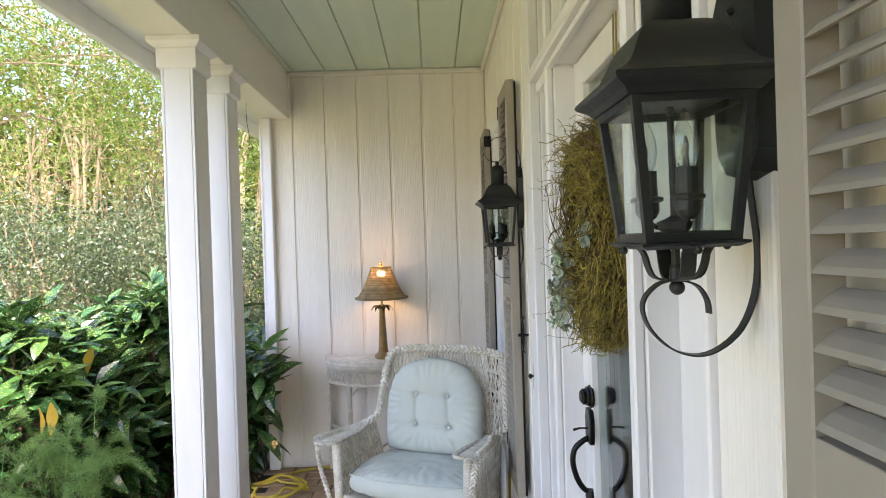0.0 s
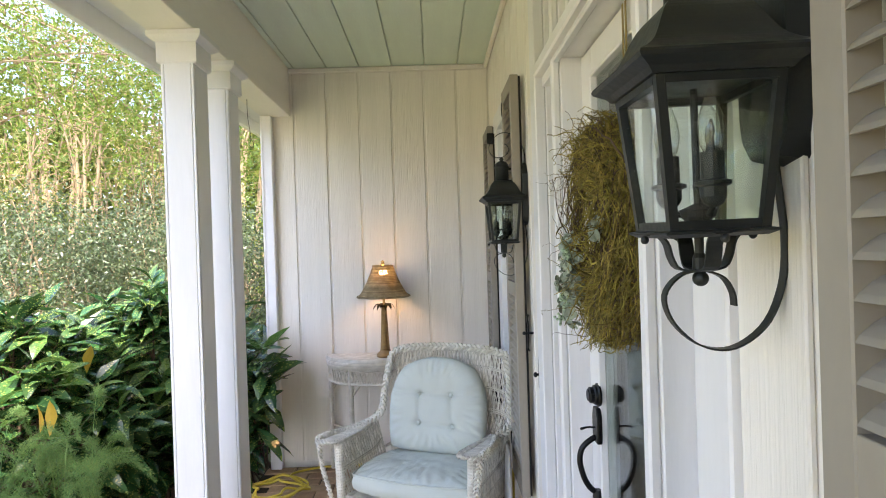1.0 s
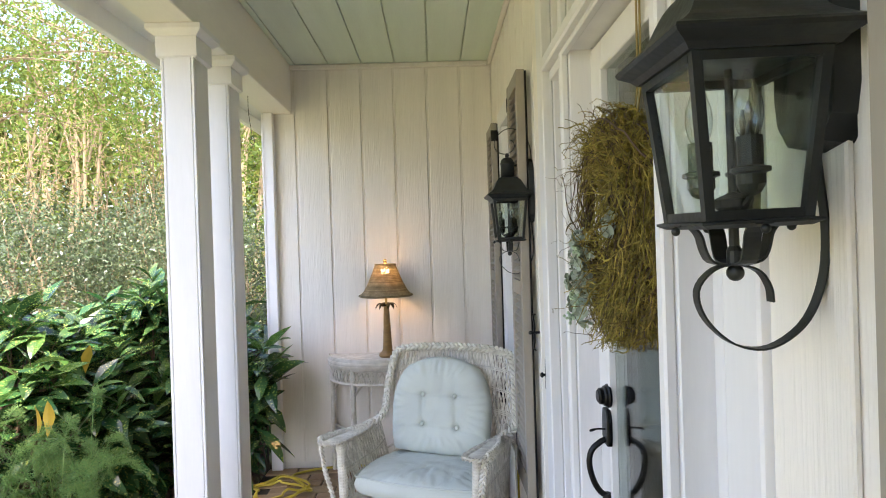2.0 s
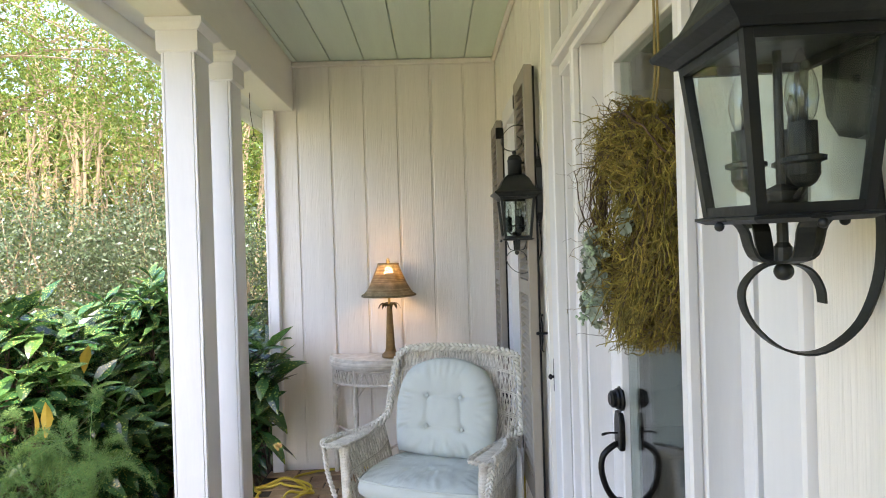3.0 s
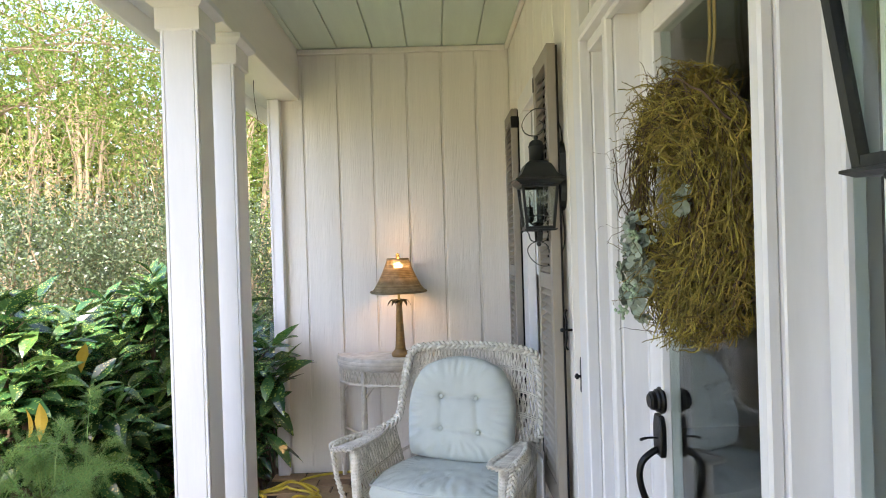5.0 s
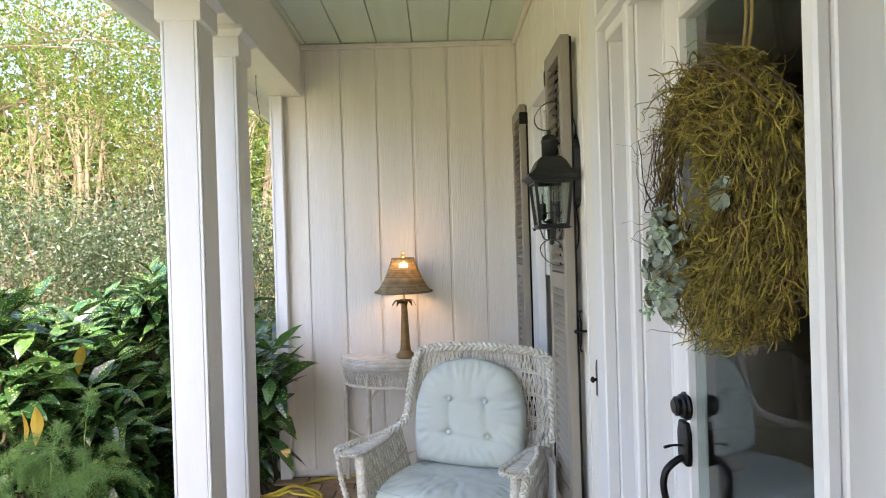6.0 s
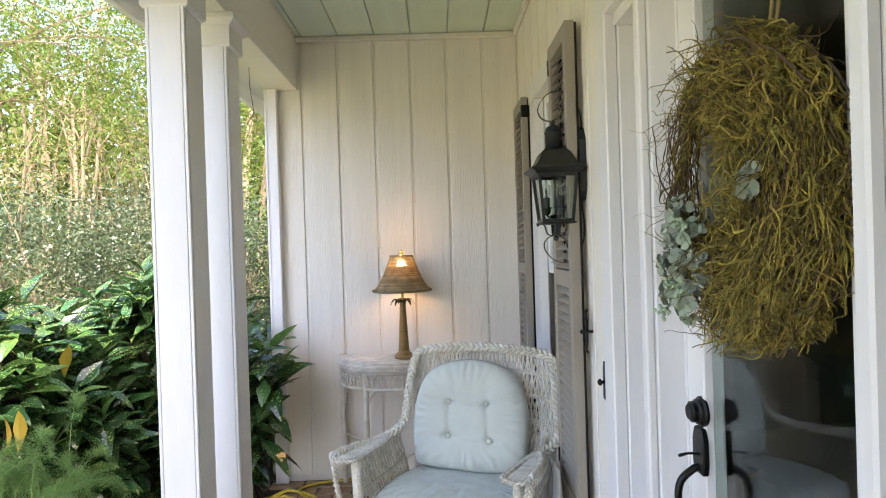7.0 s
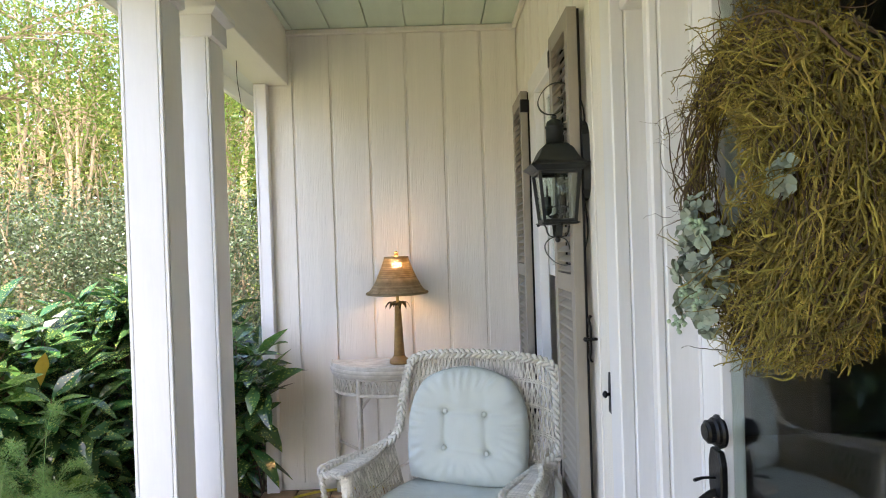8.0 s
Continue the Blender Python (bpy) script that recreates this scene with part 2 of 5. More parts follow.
def tube(bm, pts, r, seg=6, closed=False, flat=1.0, up=(0.123, 0.321, 0.94)):
    """A swept tube; r is one radius or one for each point; flat squeezes it along its second axis."""
    rs = r if isinstance(r, (list, tuple)) else [r] * len(pts)
    rings = []
    for (p, d, a, b), q in zip(frames(pts, up), rs):
        rings.append([bm.verts.new(p + a * q * math.cos(2 * math.pi * k / seg) + b * q * flat * math.sin(2 * math.pi * k / seg)) for k in range(seg)])
    n = len(rings)
    for i in range(n if closed else n - 1):
        u, v = rings[i], rings[(i + 1) % n]
        for k in range(seg):
            bm.faces.new((u[k], u[(k + 1) % seg], v[(k + 1) % seg], v[k]))
    if not closed and seg > 2:
        bm.faces.new(rings[0][::-1])
        bm.faces.new(rings[-1])
    return bm


def strap(bm, pts, wide, thick, axis):
    """A flat bar swept along pts, its width along axis."""
    ax = Vector(axis).normalized()
    rings = []
    for p, d, _, _ in frames(pts):
        nrm = d.cross(ax).normalized()
        rings.append([bm.verts.new(p + ax * (sx * wide / 2) + nrm * (sn * thick / 2)) for sx, sn in ((-1, -1), (1, -1), (1, 1), (-1, 1))])
    for u, v in zip(rings, rings[1:]):
        for k in range(4):
            bm.faces.new((u[k], u[(k + 1) % 4], v[(k + 1) % 4], v[k]))
    bm.faces.new(rings[0][::-1])
    bm.faces.new(rings[-1])
    return bm


def lathe(bm, profile, seg=20, at=(0, 0, 0), cap=True):
    x, y, z = at
    rings = [[bm.verts.new((x + r * math.cos(2 * math.pi * k / seg), y + r * math.sin(2 * math.pi * k / seg), z + h)) for k in range(seg)] for r, h in profile]
    for u, v in zip(rings, rings[1:]):
        for k in range(seg):
            bm.faces.new((u[k], u[(k + 1) % seg], v[(k + 1) % seg], v[k]))
    if cap:
        bm.faces.new(rings[0][::-1])
        bm.faces.new(rings[-1])
    return bm


def square_loft(bm, profile, cap=True):
    """Square rings (half width, height) joined bottom to top."""
    rings = [[bm.verts.new((sx * h, sy * h, z)) for sx, sy in ((-1, -1), (1, -1), (1, 1), (-1, 1))] for h, z in profile]
    for u, v in zip(rings, rings[1:]):
        for k in range(4):
            bm.faces.new((u[k], u[(k + 1) % 4], v[(k + 1) % 4], v[k]))
    if cap:
        bm.faces.new(rings[0][::-1])
        bm.faces.new(rings[-1])
    return bm


def ball(bm, at, r, seg=10):
    bmesh.ops.create_uvsphere(bm, u_segments=seg, v_segments=max(4, seg - 2), radius=r, matrix=Matrix.Translation(at))
    return bm


def curve(points, n):
    """n + 1 points on a smooth line through the given ones."""
    P = [Vector(p) for p in points]
    out = []
    for i in range(n + 1):
        s = i / n * (len(P) - 1)
        k = min(int(s), len(P) - 2)
        u = s - k
        a, b, c, d = P[max(k - 1, 0)], P[k], P[k + 1], P[min(k + 2, len(P) - 1)]
        out.append(0.5 * (2 * b + (c - a) * u + (2 * a - 5 * b + 4 * c - d) * u * u + (3 * b - a - 3 * c + d) * u ** 3))
    return out


def setting(name, bm, mat, label, category):
    return tagged(part(name, bm, mat), label, category, kind="structure")


# ---- the plan ----
WALL_X, BACK_Y, CEIL_Z = 0.42, 3.98, 2.70      # house wall, end wall, porch ceiling
BEAM_IN, BEAM_OUT, BEAM_Z = -0.93, -1.12, 2.38
DOOR_N, DOOR_F, DOOR_TOP, DOOR_X = 1.128, 1.867, 2.06, 0.515
CASING_N, CASING_F = (0.737, 0.828), (2.110, 2.205)   # flat casings outside the sidelights
END = -4.8                                      # the porch goes on behind the camera
STEP = 0.2215                                   # joint spacing of the siding

# floor slab and pavers' bed
setting("floor", boxed((-1.16, END, -0.12), (0.60, BACK_Y + 0.02, -0.012)), SOIL, "mortar bed under the tan brick porch floor", "floor")

# ground: one sheet, rising gently behind the garden
gv, gf = [], []
GN = 60
for j in range(GN + 1):
    for i in range(GN + 1):
        u, v = (i / GN * 2 - 1), (j / GN * 2 - 1)
        x, y = 400 * u * abs(u), 400 * v * abs(v) + 3
        out = max(0.0, -x - 5)
        z = -0.16 + min(1.2, 0.05 * out) + 0.05 * noise.noise((x * 0.4, y * 0.4, 0)) * (1 if abs(x) > 3 else 0)
        gv.append((x, y, z))
for j in range(GN):
    for i in range(GN):
        a = j * (GN + 1) + i
        gf.append((a, a + 1, a + GN + 2, a + GN + 1))
setting("ground", (gv, gf), GROUND, "leaf-strewn garden ground reaching into the woods", "ground")

# house wall core with door and two window openings
WIN = [(2.74, 3.42, 0.42, 2.12), (-0.55, 0.12, 0.42, 2.12)]
core = bmesh.new()
HOLE_N, HOLE_F = CASING_N[1] - 0.02, CASING_F[0] + 0.02
ys = sorted({END, BACK_Y + 0.14, HOLE_N, HOLE_F, *[w[0] for w in WIN], *[w[1] for w in WIN]})
for a, b in zip(ys, ys[1:]):
    mid = (a + b) / 2
    hole = None
    for w in WIN:
        if w[0] < mid < w[1]:
            hole = (w[2], w[3])
    if HOLE_N < mid < HOLE_F:
        hole = (-0.1, 2.45)
    if hole:
        if hole[0] > 0:
            box(core, (0.430, a, -0.12), (0.60, b, hole[0]))
        box(core, (0.430, a, hole[1]), (0.60, b, 2.95))
    else:
        box(core, (0.430, a, -0.12), (0.60, b, 2.95))
wall_house = setting("wall_house", core, CREAM, "cream painted board siding on the house wall", "wall")

# end wall core
wall_end = setting("wall_end", boxed((-1.10, BACK_Y + 0.009, -0.12), (0.44, BACK_Y + 0.14, 2.95)), CREAM, "cream painted vertical board siding at the porch end", "wall")

# ceiling: boards with open joints, one mesh
cb = bmesh.new()
cx = -0.006 - 5 * STEP
while cx < 0.43:
    lo, hi = max(cx, BEAM_IN - 0.0), min(cx + STEP, 0.43)
    if hi - lo > 0.02:
        box(cb, (lo + 0.0025, END, CEIL_Z), (hi - 0.0025, BACK_Y + 0.02, CEIL_Z + 0.02), 0.003)
    cx += STEP
box(cb, (-1.3, END, CEIL_Z + 0.021), (0.44, BACK_Y + 0.02, CEIL_Z + 0.06))
setting("ceiling", cb, MINT, "pale green painted tongue-and-groove porch ceiling", "ceiling")
setting("roof", boxed((-1.34, END - 0.1, 2.96), (6.0, BACK_Y + 2.6, 3.05)), DARKROOM, "plain roof over porch and house", "roof")

# beam over the columns and eave beyond it
setting("beam", boxed((BEAM_OUT, END, BEAM_Z), (BEAM_IN, BACK_Y + 0.02, 2.955), 0.004), BEAMPAINT, "ivory painted boxed porch beam", "beam")
eave = bmesh.new()
box(eave, (-1.30, END, 2.46), (BEAM_OUT - 0.003, BACK_Y + 2.6, 2.48))
box(eave, (-1.335, END, 2.37), (-1.303, BACK_Y + 2.6, 2.52), 0.004)
setting("eave", eave, WHITE, "white painted eave soffit and fascia", "trim")

# unseen wall, added to hold back light on column fronts and end wall
setting("wall_light_block", boxed((-1.30, END - 0.14, -0.12), (0.60, END - 0.001, 2.95)), CREAM, "plain cream wall added out of view to block light from behind", "wall")

# trim where ceiling meets the walls
setting("trim_ceiling", boxed((BEAM_IN, BACK_Y - 0.028, CEIL_Z - 0.035), (0.40, BACK_Y - 0.001, CEIL_Z - 0.002), 0.006), CREAM, "narrow painted moulding under the ceiling", "trim")
setting("trim_side", boxed((0.394, END, CEIL_Z - 0.035), (0.419, BACK_Y - 0.03, CEIL_Z - 0.002), 0.006), CREAM, "narrow painted moulding along the house wall", "trim")
post = setting("trim_corner_post", boxed((-1.118, BACK_Y - 0.06, 0.0), (-1.045, BACK_Y - 0.002, BEAM_Z - 0.002), 0.004), WHITE, "white corner board at the end wall", "trim")
part("edge_bead", boxed((-1.1175, BACK_Y - 0.0645, 0.002), (-1.104, BACK_Y - 0.0605, BEAM_Z - 0.004), 0.0015), WHITE, post)


# ---- porch columns ----
def porch_column(at):
    c = thing("porch_column", "square white painted wooden porch column with stepped capital", "column", "porch columns", "", at)
    h = 0.067
    s = bmesh.new()
    box(s, (-h, -h + 0.003, 0.0), (h, h - 0.003, 2.262))
    part("shaft", s, WHITE, c)
    for sy in (-1, 1):
        f = bmesh.new()
        box(f, (-h + 0.013, sy * (h + 0.004) - 0.005, 0.0), (h - 0.013, sy * (h + 0.004) + 0.001, 2.26), 0.002)
        part("face_board", f, WHITE, c)
        for sx in (-1, 1):
            e = boxed((sx * (h - 0.006) - 0.006, sy * (h + 0.003) - 0.006, 0.0), (sx * (h - 0.006) + 0.006, sy * (h + 0.003) + 0.002, 2.261), 0.002)
            part("corner_strip", e, WHITE, c)
    part("capital_band", square_loft(bmesh.new(), [(0.074, 2.248), (0.082, 2.256), (0.082, 2.335), (0.078, 2.340)]), WHITE, c)
    part("capital_moulding", square_loft(bmesh.new(), [(0.085, 2.336), (0.098, 2.345), (0.106, 2.352), (0.110, 2.358), (0.110, 2.378)]), WHITE, c)
    return c


porch_column((-1.010, 2.470, 0))
porch_column((-1.010, 2.875, 0))
porch_column((-1.010, -1.6, 0))

# thin wire hanging under the beam
hook = thing("ceiling_wire", "thin wire hook hanging from the porch beam", "wire")
part("wire", tube(bmesh.new(), curve([(-1.07, 3.5, BEAM_Z), (-1.072, 3.51, 2.28), (-1.062, 3.53, 2.15), (-1.077, 3.535, 2.12), (-1.06, 3.54, 2.10), (-1.048, 3.535, 2.12), (-1.06, 3.53, 2.145)], 24), 0.0018, 5), BLACKIRON, hook)

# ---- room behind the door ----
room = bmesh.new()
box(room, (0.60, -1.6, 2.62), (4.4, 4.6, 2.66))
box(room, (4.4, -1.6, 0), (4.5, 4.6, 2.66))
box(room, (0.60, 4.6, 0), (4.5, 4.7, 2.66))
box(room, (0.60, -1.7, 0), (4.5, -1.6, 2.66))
setting("wall_room", room, DARKROOM, "plastered room behind the glazed door, coloured dark to look dim", "wall")
setting("floor_room", boxed((0.601, -1.6, -0.1), (4.5, 4.6, 0.0)), DARKFLOOR, "dark wooden floor of the room", "floor")

# ---- door surround: flat casings, sidelights, posts and transom ----
surround = thing("trim_door_surround", "white painted door surround with narrow sidelights and a transom", "trim", kind="structure")
BAR_Z, BAR_TOP, HEAD_Z = 2.070, 2.113, 2.42
SIDES = (
    # casing, sidelight opening, post core, post face strip
    (CASING_N, (0.836, 1.080), (1.080, 1.128), (1.088, 1.120)),
    (CASING_F, (1.917, 2.102), (1.867, 1.917), (1.875, 1.909)),
)
for casing, light, core_y, face in SIDES:
    part("outer_casing", boxed((0.406, casing[0], 0.0), (0.445, casing[1], 2.50), 0.004), WHITE, surround)
    part("post_core", boxed((0.448, core_y[0], 0.0), (0.60, core_y[1], 2.45), 0.003), WHITE, surround)
    part("post_face", boxed((0.423, face[0], 0.0), (0.4478, face[1], BAR_Z - 0.0005), 0.005), WHITE, surround)
    part("post_face", boxed((0.423, face[0], BAR_TOP + 0.0005), (0.4478, face[1], HEAD_Z), 0.005), WHITE, surround)
    # jamb of the sidelight behind the casing, with a small ledge
    j = (casing[1] - 0.02, light[0]) if casing[0] < 1 else (light[1], casing[0] + 0.02)
    part("side_jamb", boxed((0.4455, j[0], 0.0), (0.60, j[1], 2.45), 0.003), WHITE, surround)
    lo, hi = light
    part("sidelight_head", boxed((0.432, lo, 2.034), (0.60, hi, BAR_Z - 0.0005), 0.003), WHITE, surround)
    part("sidelight_panel", boxed((0.500, lo, 0.0), (0.55, hi, 0.26), 0.004), WHITE, surround)
    for y0, y1 in ((lo, lo + 0.044), (hi - 0.044, hi)):
        part("sidelight_stile", boxed((0.511, y0 + 0.0005, 0.2605), (0.547, y1 - 0.0005, 2.0335), 0.004), WHITE, surround)
    for z0, z1 in ((0.2605, 0.33), (1.985, 2.0335)):
        part("sidelight_rail", boxed((0.5115, lo + 0.0445, z0), (0.5465, hi - 0.0445, z1), 0.003), WHITE, surround)
    part("sidelight_pane", boxed((0.524, lo + 0.044, 0.33), (0.528, hi - 0.044, 1.985)), PANE, surround).visible_shadow = False
# weatherstrip and stops round the door
for y0, y1 in ((DOOR_N, DOOR_N + 0.014), (DOOR_F - 0.014, DOOR_F)):
    part("door_stop", boxed((DOOR_X + 0.002, y0, 0.0), (0.60, y1, DOOR_TOP + 0.01)), WHITE, surround)
part("head_jamb", boxed((0.448, DOOR_N, DOOR_TOP + 0.004), (0.60, DOOR_F, BAR_Z + 0.0), 0.0), WHITE, surround)
part("head_face", boxed((0.423, 1.1205, BAR_Z - 0.018), (0.4475, 1.8745, BAR_Z - 0.001), 0.004), WHITE, surround)
part("transom_bar", boxed((0.402, CASING_N[1] + 0.0005, BAR_Z), (0.60, CASING_F[0] - 0.0005, BAR_TOP), 0.006), WHITE, surround)
part("transom_head", boxed((0.404, CASING_N[1] + 0.0005, HEAD_Z), (0.60, CASING_F[0] - 0.0005, 2.50), 0.004), WHITE, surround)
for lo, hi in ((0.836, 1.080), (1.128, 1.4745), (1.5205, 1.867), (1.917, 2.102)):
    for y0, y1 in ((lo, lo + 0.03), (hi - 0.03, hi)):
        part("transom_stile", boxed((0.470, y0, BAR_TOP + 0.0005), (0.50, y1, HEAD_Z - 0.0005), 0.004), WHITE, surround)
    for z0, z1 in ((BAR_TOP + 0.0005, BAR_TOP + 0.03), (HEAD_Z - 0.03, HEAD_Z - 0.0005)):
        part("transom_rail", boxed((0.4705, lo + 0.0305, z0), (0.4995, hi - 0.0305, z1), 0.003), WHITE, surround)
    part("transom_pane", boxed((0.484, lo + 0.03, BAR_TOP + 0.03), (0.488, hi - 0.03, HEAD_Z - 0.03)), PANE, surround).visible_shadow = False
part("transom_post", boxed((0.448, 1.475, BAR_TOP + 0.0005), (0.60, 1.520, HEAD_Z - 0.0005), 0.003), WHITE, surround)
part("sill", boxed((0.40, CASING_N[1] + 0.001, 0.0), (0.60, CASING_F[0] - 0.001, 0.02), 0.003), TAUPE, surround)

# ---- door leaf ----
door = thing("door_1", "closed white painted front door with one tall glass light", "door", kind="structure")
DX, DB = DOOR_X, DOOR_X + 0.045
dn, df = DOOR_N + 0.016, DOOR_F - 0.020
part("lock_stile", boxed((DX, df - 0.100, 0.022), (DB, df, DOOR_TOP - 0.003), 0.003), WHITE, door)
part("hinge_stile", boxed((DX, dn, 0.022), (DB, dn + 0.10, DOOR_TOP - 0.003), 0.003), WHITE, door)
part("top_rail", boxed((DX + 0.0005, dn + 0.10, 1.968), (DB, df - 0.100, DOOR_TOP - 0.003), 0.002), WHITE, door)
part("bottom_rail", boxed((DX + 0.0005, dn + 0.10, 0.022), (DB, df - 0.100, 0.26), 0.002), WHITE, door)
gy0, gy1 = dn + 0.10, df - 0.100
for lo, hi in (((DX - 0.006, gy1 - 0.002, 0.26), (DX + 0.02, gy1 + 0.012, 1.975)), ((DX - 0.006, gy0 - 0.012, 0.26), (DX + 0.02, gy0 + 0.002, 1.975)), ((DX - 0.0055, gy0 - 0.012, 1.966), (DX + 0.02, gy1 + 0.012, 1.98)), ((DX - 0.0055, gy0 - 0.012, 0.252), (DX + 0.02, gy1 + 0.012, 0.264))):
    part("glazing_bead", boxed(lo, hi, 0.004), WHITE, door)
pane = part("glass", boxed((DX + 0.018, gy0, 0.26), (DX + 0.022, gy1, 1.97)), PANE, door)
pane.visible_shadow = False
by = 1.763
bolt = bmesh.new()
lathe(bolt, [(0.035, 0.0), (0.036, 0.006), (0.031, 0.010), (0.030, 0.016), (0.025, 0.020), (0.0245, 0.030), (0.018, 0.034), (0.0175, 0.036)], 22)
bmesh.ops.transform(bolt, matrix=pose(DX - 0.0005, by, 0.992, 0, -90, 0), verts=bolt.verts)
part("deadbolt", bolt, BLACKIRON, door, "oil-dark bronze deadbolt rose")
hp = bmesh.new()
lock = [(-0.024, 0.845), (0.024, 0.845), (0.029, 0.87), (0.029, 0.925), (0.018, 0.955), (-0.018, 0.955), (-0.029, 0.925), (-0.029, 0.87)]
f = hp.faces.new([hp.verts.new((DX - 0.001, by + y, z)) for y, z in lock])
r = bmesh.ops.extrude_face_region(hp, geom=[f])
bmesh.ops.translate(hp, vec=(-0.016, 0, 0), verts=[v for v in r["geom"] if isinstance(v, bmesh.types.BMVert)])
bmesh.ops.recalc_face_normals(hp, faces=hp.faces)
bmesh.ops.bevel(hp, geom=hp.edges[:], offset=0.003, segments=1, affect="EDGES")
handle = part("handle_plate", hp, BLACKIRON, door, "black iron handleset plate")
part("thumb_latch", tube(bmesh.new(), curve([(DX - 0.015, by, 0.892), (DX - 0.04, by + 0.001, 0.893), (DX - 0.062, by + 0.001, 0.888)], 8), [0.008, 0.006, 0.006, 0.006, 0.006, 0.007, 0.008, 0.0085, 0.006], 8, flat=0.5), BLACKIRON, door)
part("grip", tube(bmesh.new(), curve([(DX - 0.012, by, 0.862), (DX - 0.03, by, 0.855), (DX - 0.058, by, 0.83), (DX - 0.066, by, 0.79), (DX - 0.055, by, 0.74), (DX - 0.035, by, 0.705), (DX - 0.012, by, 0.69), (DX - 0.002, by, 0.685)], 24), 0.009, 10), BLACKIRON, door, smooth=True)
part("grip_foot", lathe(bmesh.new(), [(0.014, 0.672), (0.016, 0.68), (0.012, 0.70)], 12, (DX - 0.014, by, 0)), BLACKIRON, door)

# small bell plate on the outer casing
bell = thing("doorbell", "black iron doorbell plate with a round push button", "doorbell")
bp = bmesh.new()
outl = [(-0.013, -0.058), (0.013, -0.058), (0.016, -0.045), (0.013, -0.03), (0.015, 0.03), (0.012, 0.045), (0.007, 0.062), (-0.007, 0.062), (-0.012, 0.045), (-0.015, 0.03), (-0.013, -0.03), (-0.016, -0.045)]
f = bp.faces.new([bp.verts.new((0.4195, 2.236 + y, 0.958 + z)) for y, z in outl])
r = bmesh.ops.extrude_face_region(bp, geom=[f])
bmesh.ops.translate(bp, vec=(-0.007, 0, 0), verts=[v for v in r["geom"] if isinstance(v, bmesh.types.BMVert)])
bmesh.ops.recalc_face_normals(bp, faces=bp.faces)
part("plate", bp, BLACKIRON, bell)
bb = lathe(bmesh.new(), [(0.006, 0), (0.005, 0.008), (0.010, 0.010), (0.011, 0.015), (0.006, 0.02), (0.002, 0.022)], 12)
bmesh.ops.transform(bb, matrix=pose(0.4125, 2.236, 0.955, 0, -90, 0), verts=bb.verts)
part("button", bb, BLACKIRON, bell, smooth=True)


# ---- windows ----
def window(name, w):
    a, b, z0, z1 = w
    o = thing(name, "white painted sash window with small panes and flat casing", "window", kind="structure")
    part("casing_side", boxed((0.398, a - 0.02, z0 - 0.02), (0.444, a + 0.130, z1 + 0.0), 0.003), WHITE, o)
    part("casing_side", boxed((0.398, b - 0.130, z0 - 0.02), (0.444, b + 0.02, z1 + 0.0), 0.003), WHITE, o)
    part("casing_head", boxed((0.395, a - 0.03, z1 + 0.001), (0.444, b + 0.03, z1 + 0.095), 0.004), WHITE, o)
    part("sill", boxed((0.375, a - 0.04, z0 - 0.06), (0.444, b + 0.04, z0 - 0.021), 0.005), WHITE, o)
    ia, ib = a + 0.131, b - 0.131
    zm = (z0 + z1) / 2
    for lo, hi, x in ((z0, zm + 0.015, 0.47), (zm - 0.015, z1, 0.445)):
        for y0, y1 in ((ia, ia + 0.045), (ib - 0.045, ib)):
            part("sash_stile", boxed((x, y0, lo), (x + 0.022, y1, hi), 0.002), WHITE, o)
        for q0, q1 in ((lo, lo + 0.05), (hi - 0.04, hi)):
            part("sash_rail", boxed((x + 0.0005, ia + 0.045, q0), (x + 0.0215, ib - 0.045, q1), 0.002), WHITE, o)
        part("muntin", boxed((x + 0.004, (ia + ib) / 2 - 0.01, lo + 0.05), (x + 0.018, (ia + ib) / 2 + 0.01, hi - 0.04)), WHITE, o)
        part("muntin", boxed((x + 0.0045, ia + 0.045, (lo + hi) / 2 - 0.01), (x + 0.0175, ib - 0.045, (lo + hi) / 2 + 0.01)), WHITE, o)
        part("pane", boxed((x + 0.009, ia + 0.045, lo + 0.05), (x + 0.013, ib - 0.045, hi - 0.04)), PANE, o).visible_shadow = False
    return o


for a, b, z0, z1 in WIN:
    blind = thing("window_blind", "white roller blind drawn down behind the window", "blind", "window blinds")
    part("cloth", boxed((0.505, a + 0.08, z0 + 0.02), (0.508, b - 0.08, z1 - 0.02)), WHITE, blind)
    part("roller", tube(bmesh.new(), [(0.52, a + 0.08, z1 - 0.03), (0.52, b - 0.08, z1 - 0.03)], 0.015, 10), WHITE, blind)
window("window_1", WIN[0])
window("window_2", WIN[1])


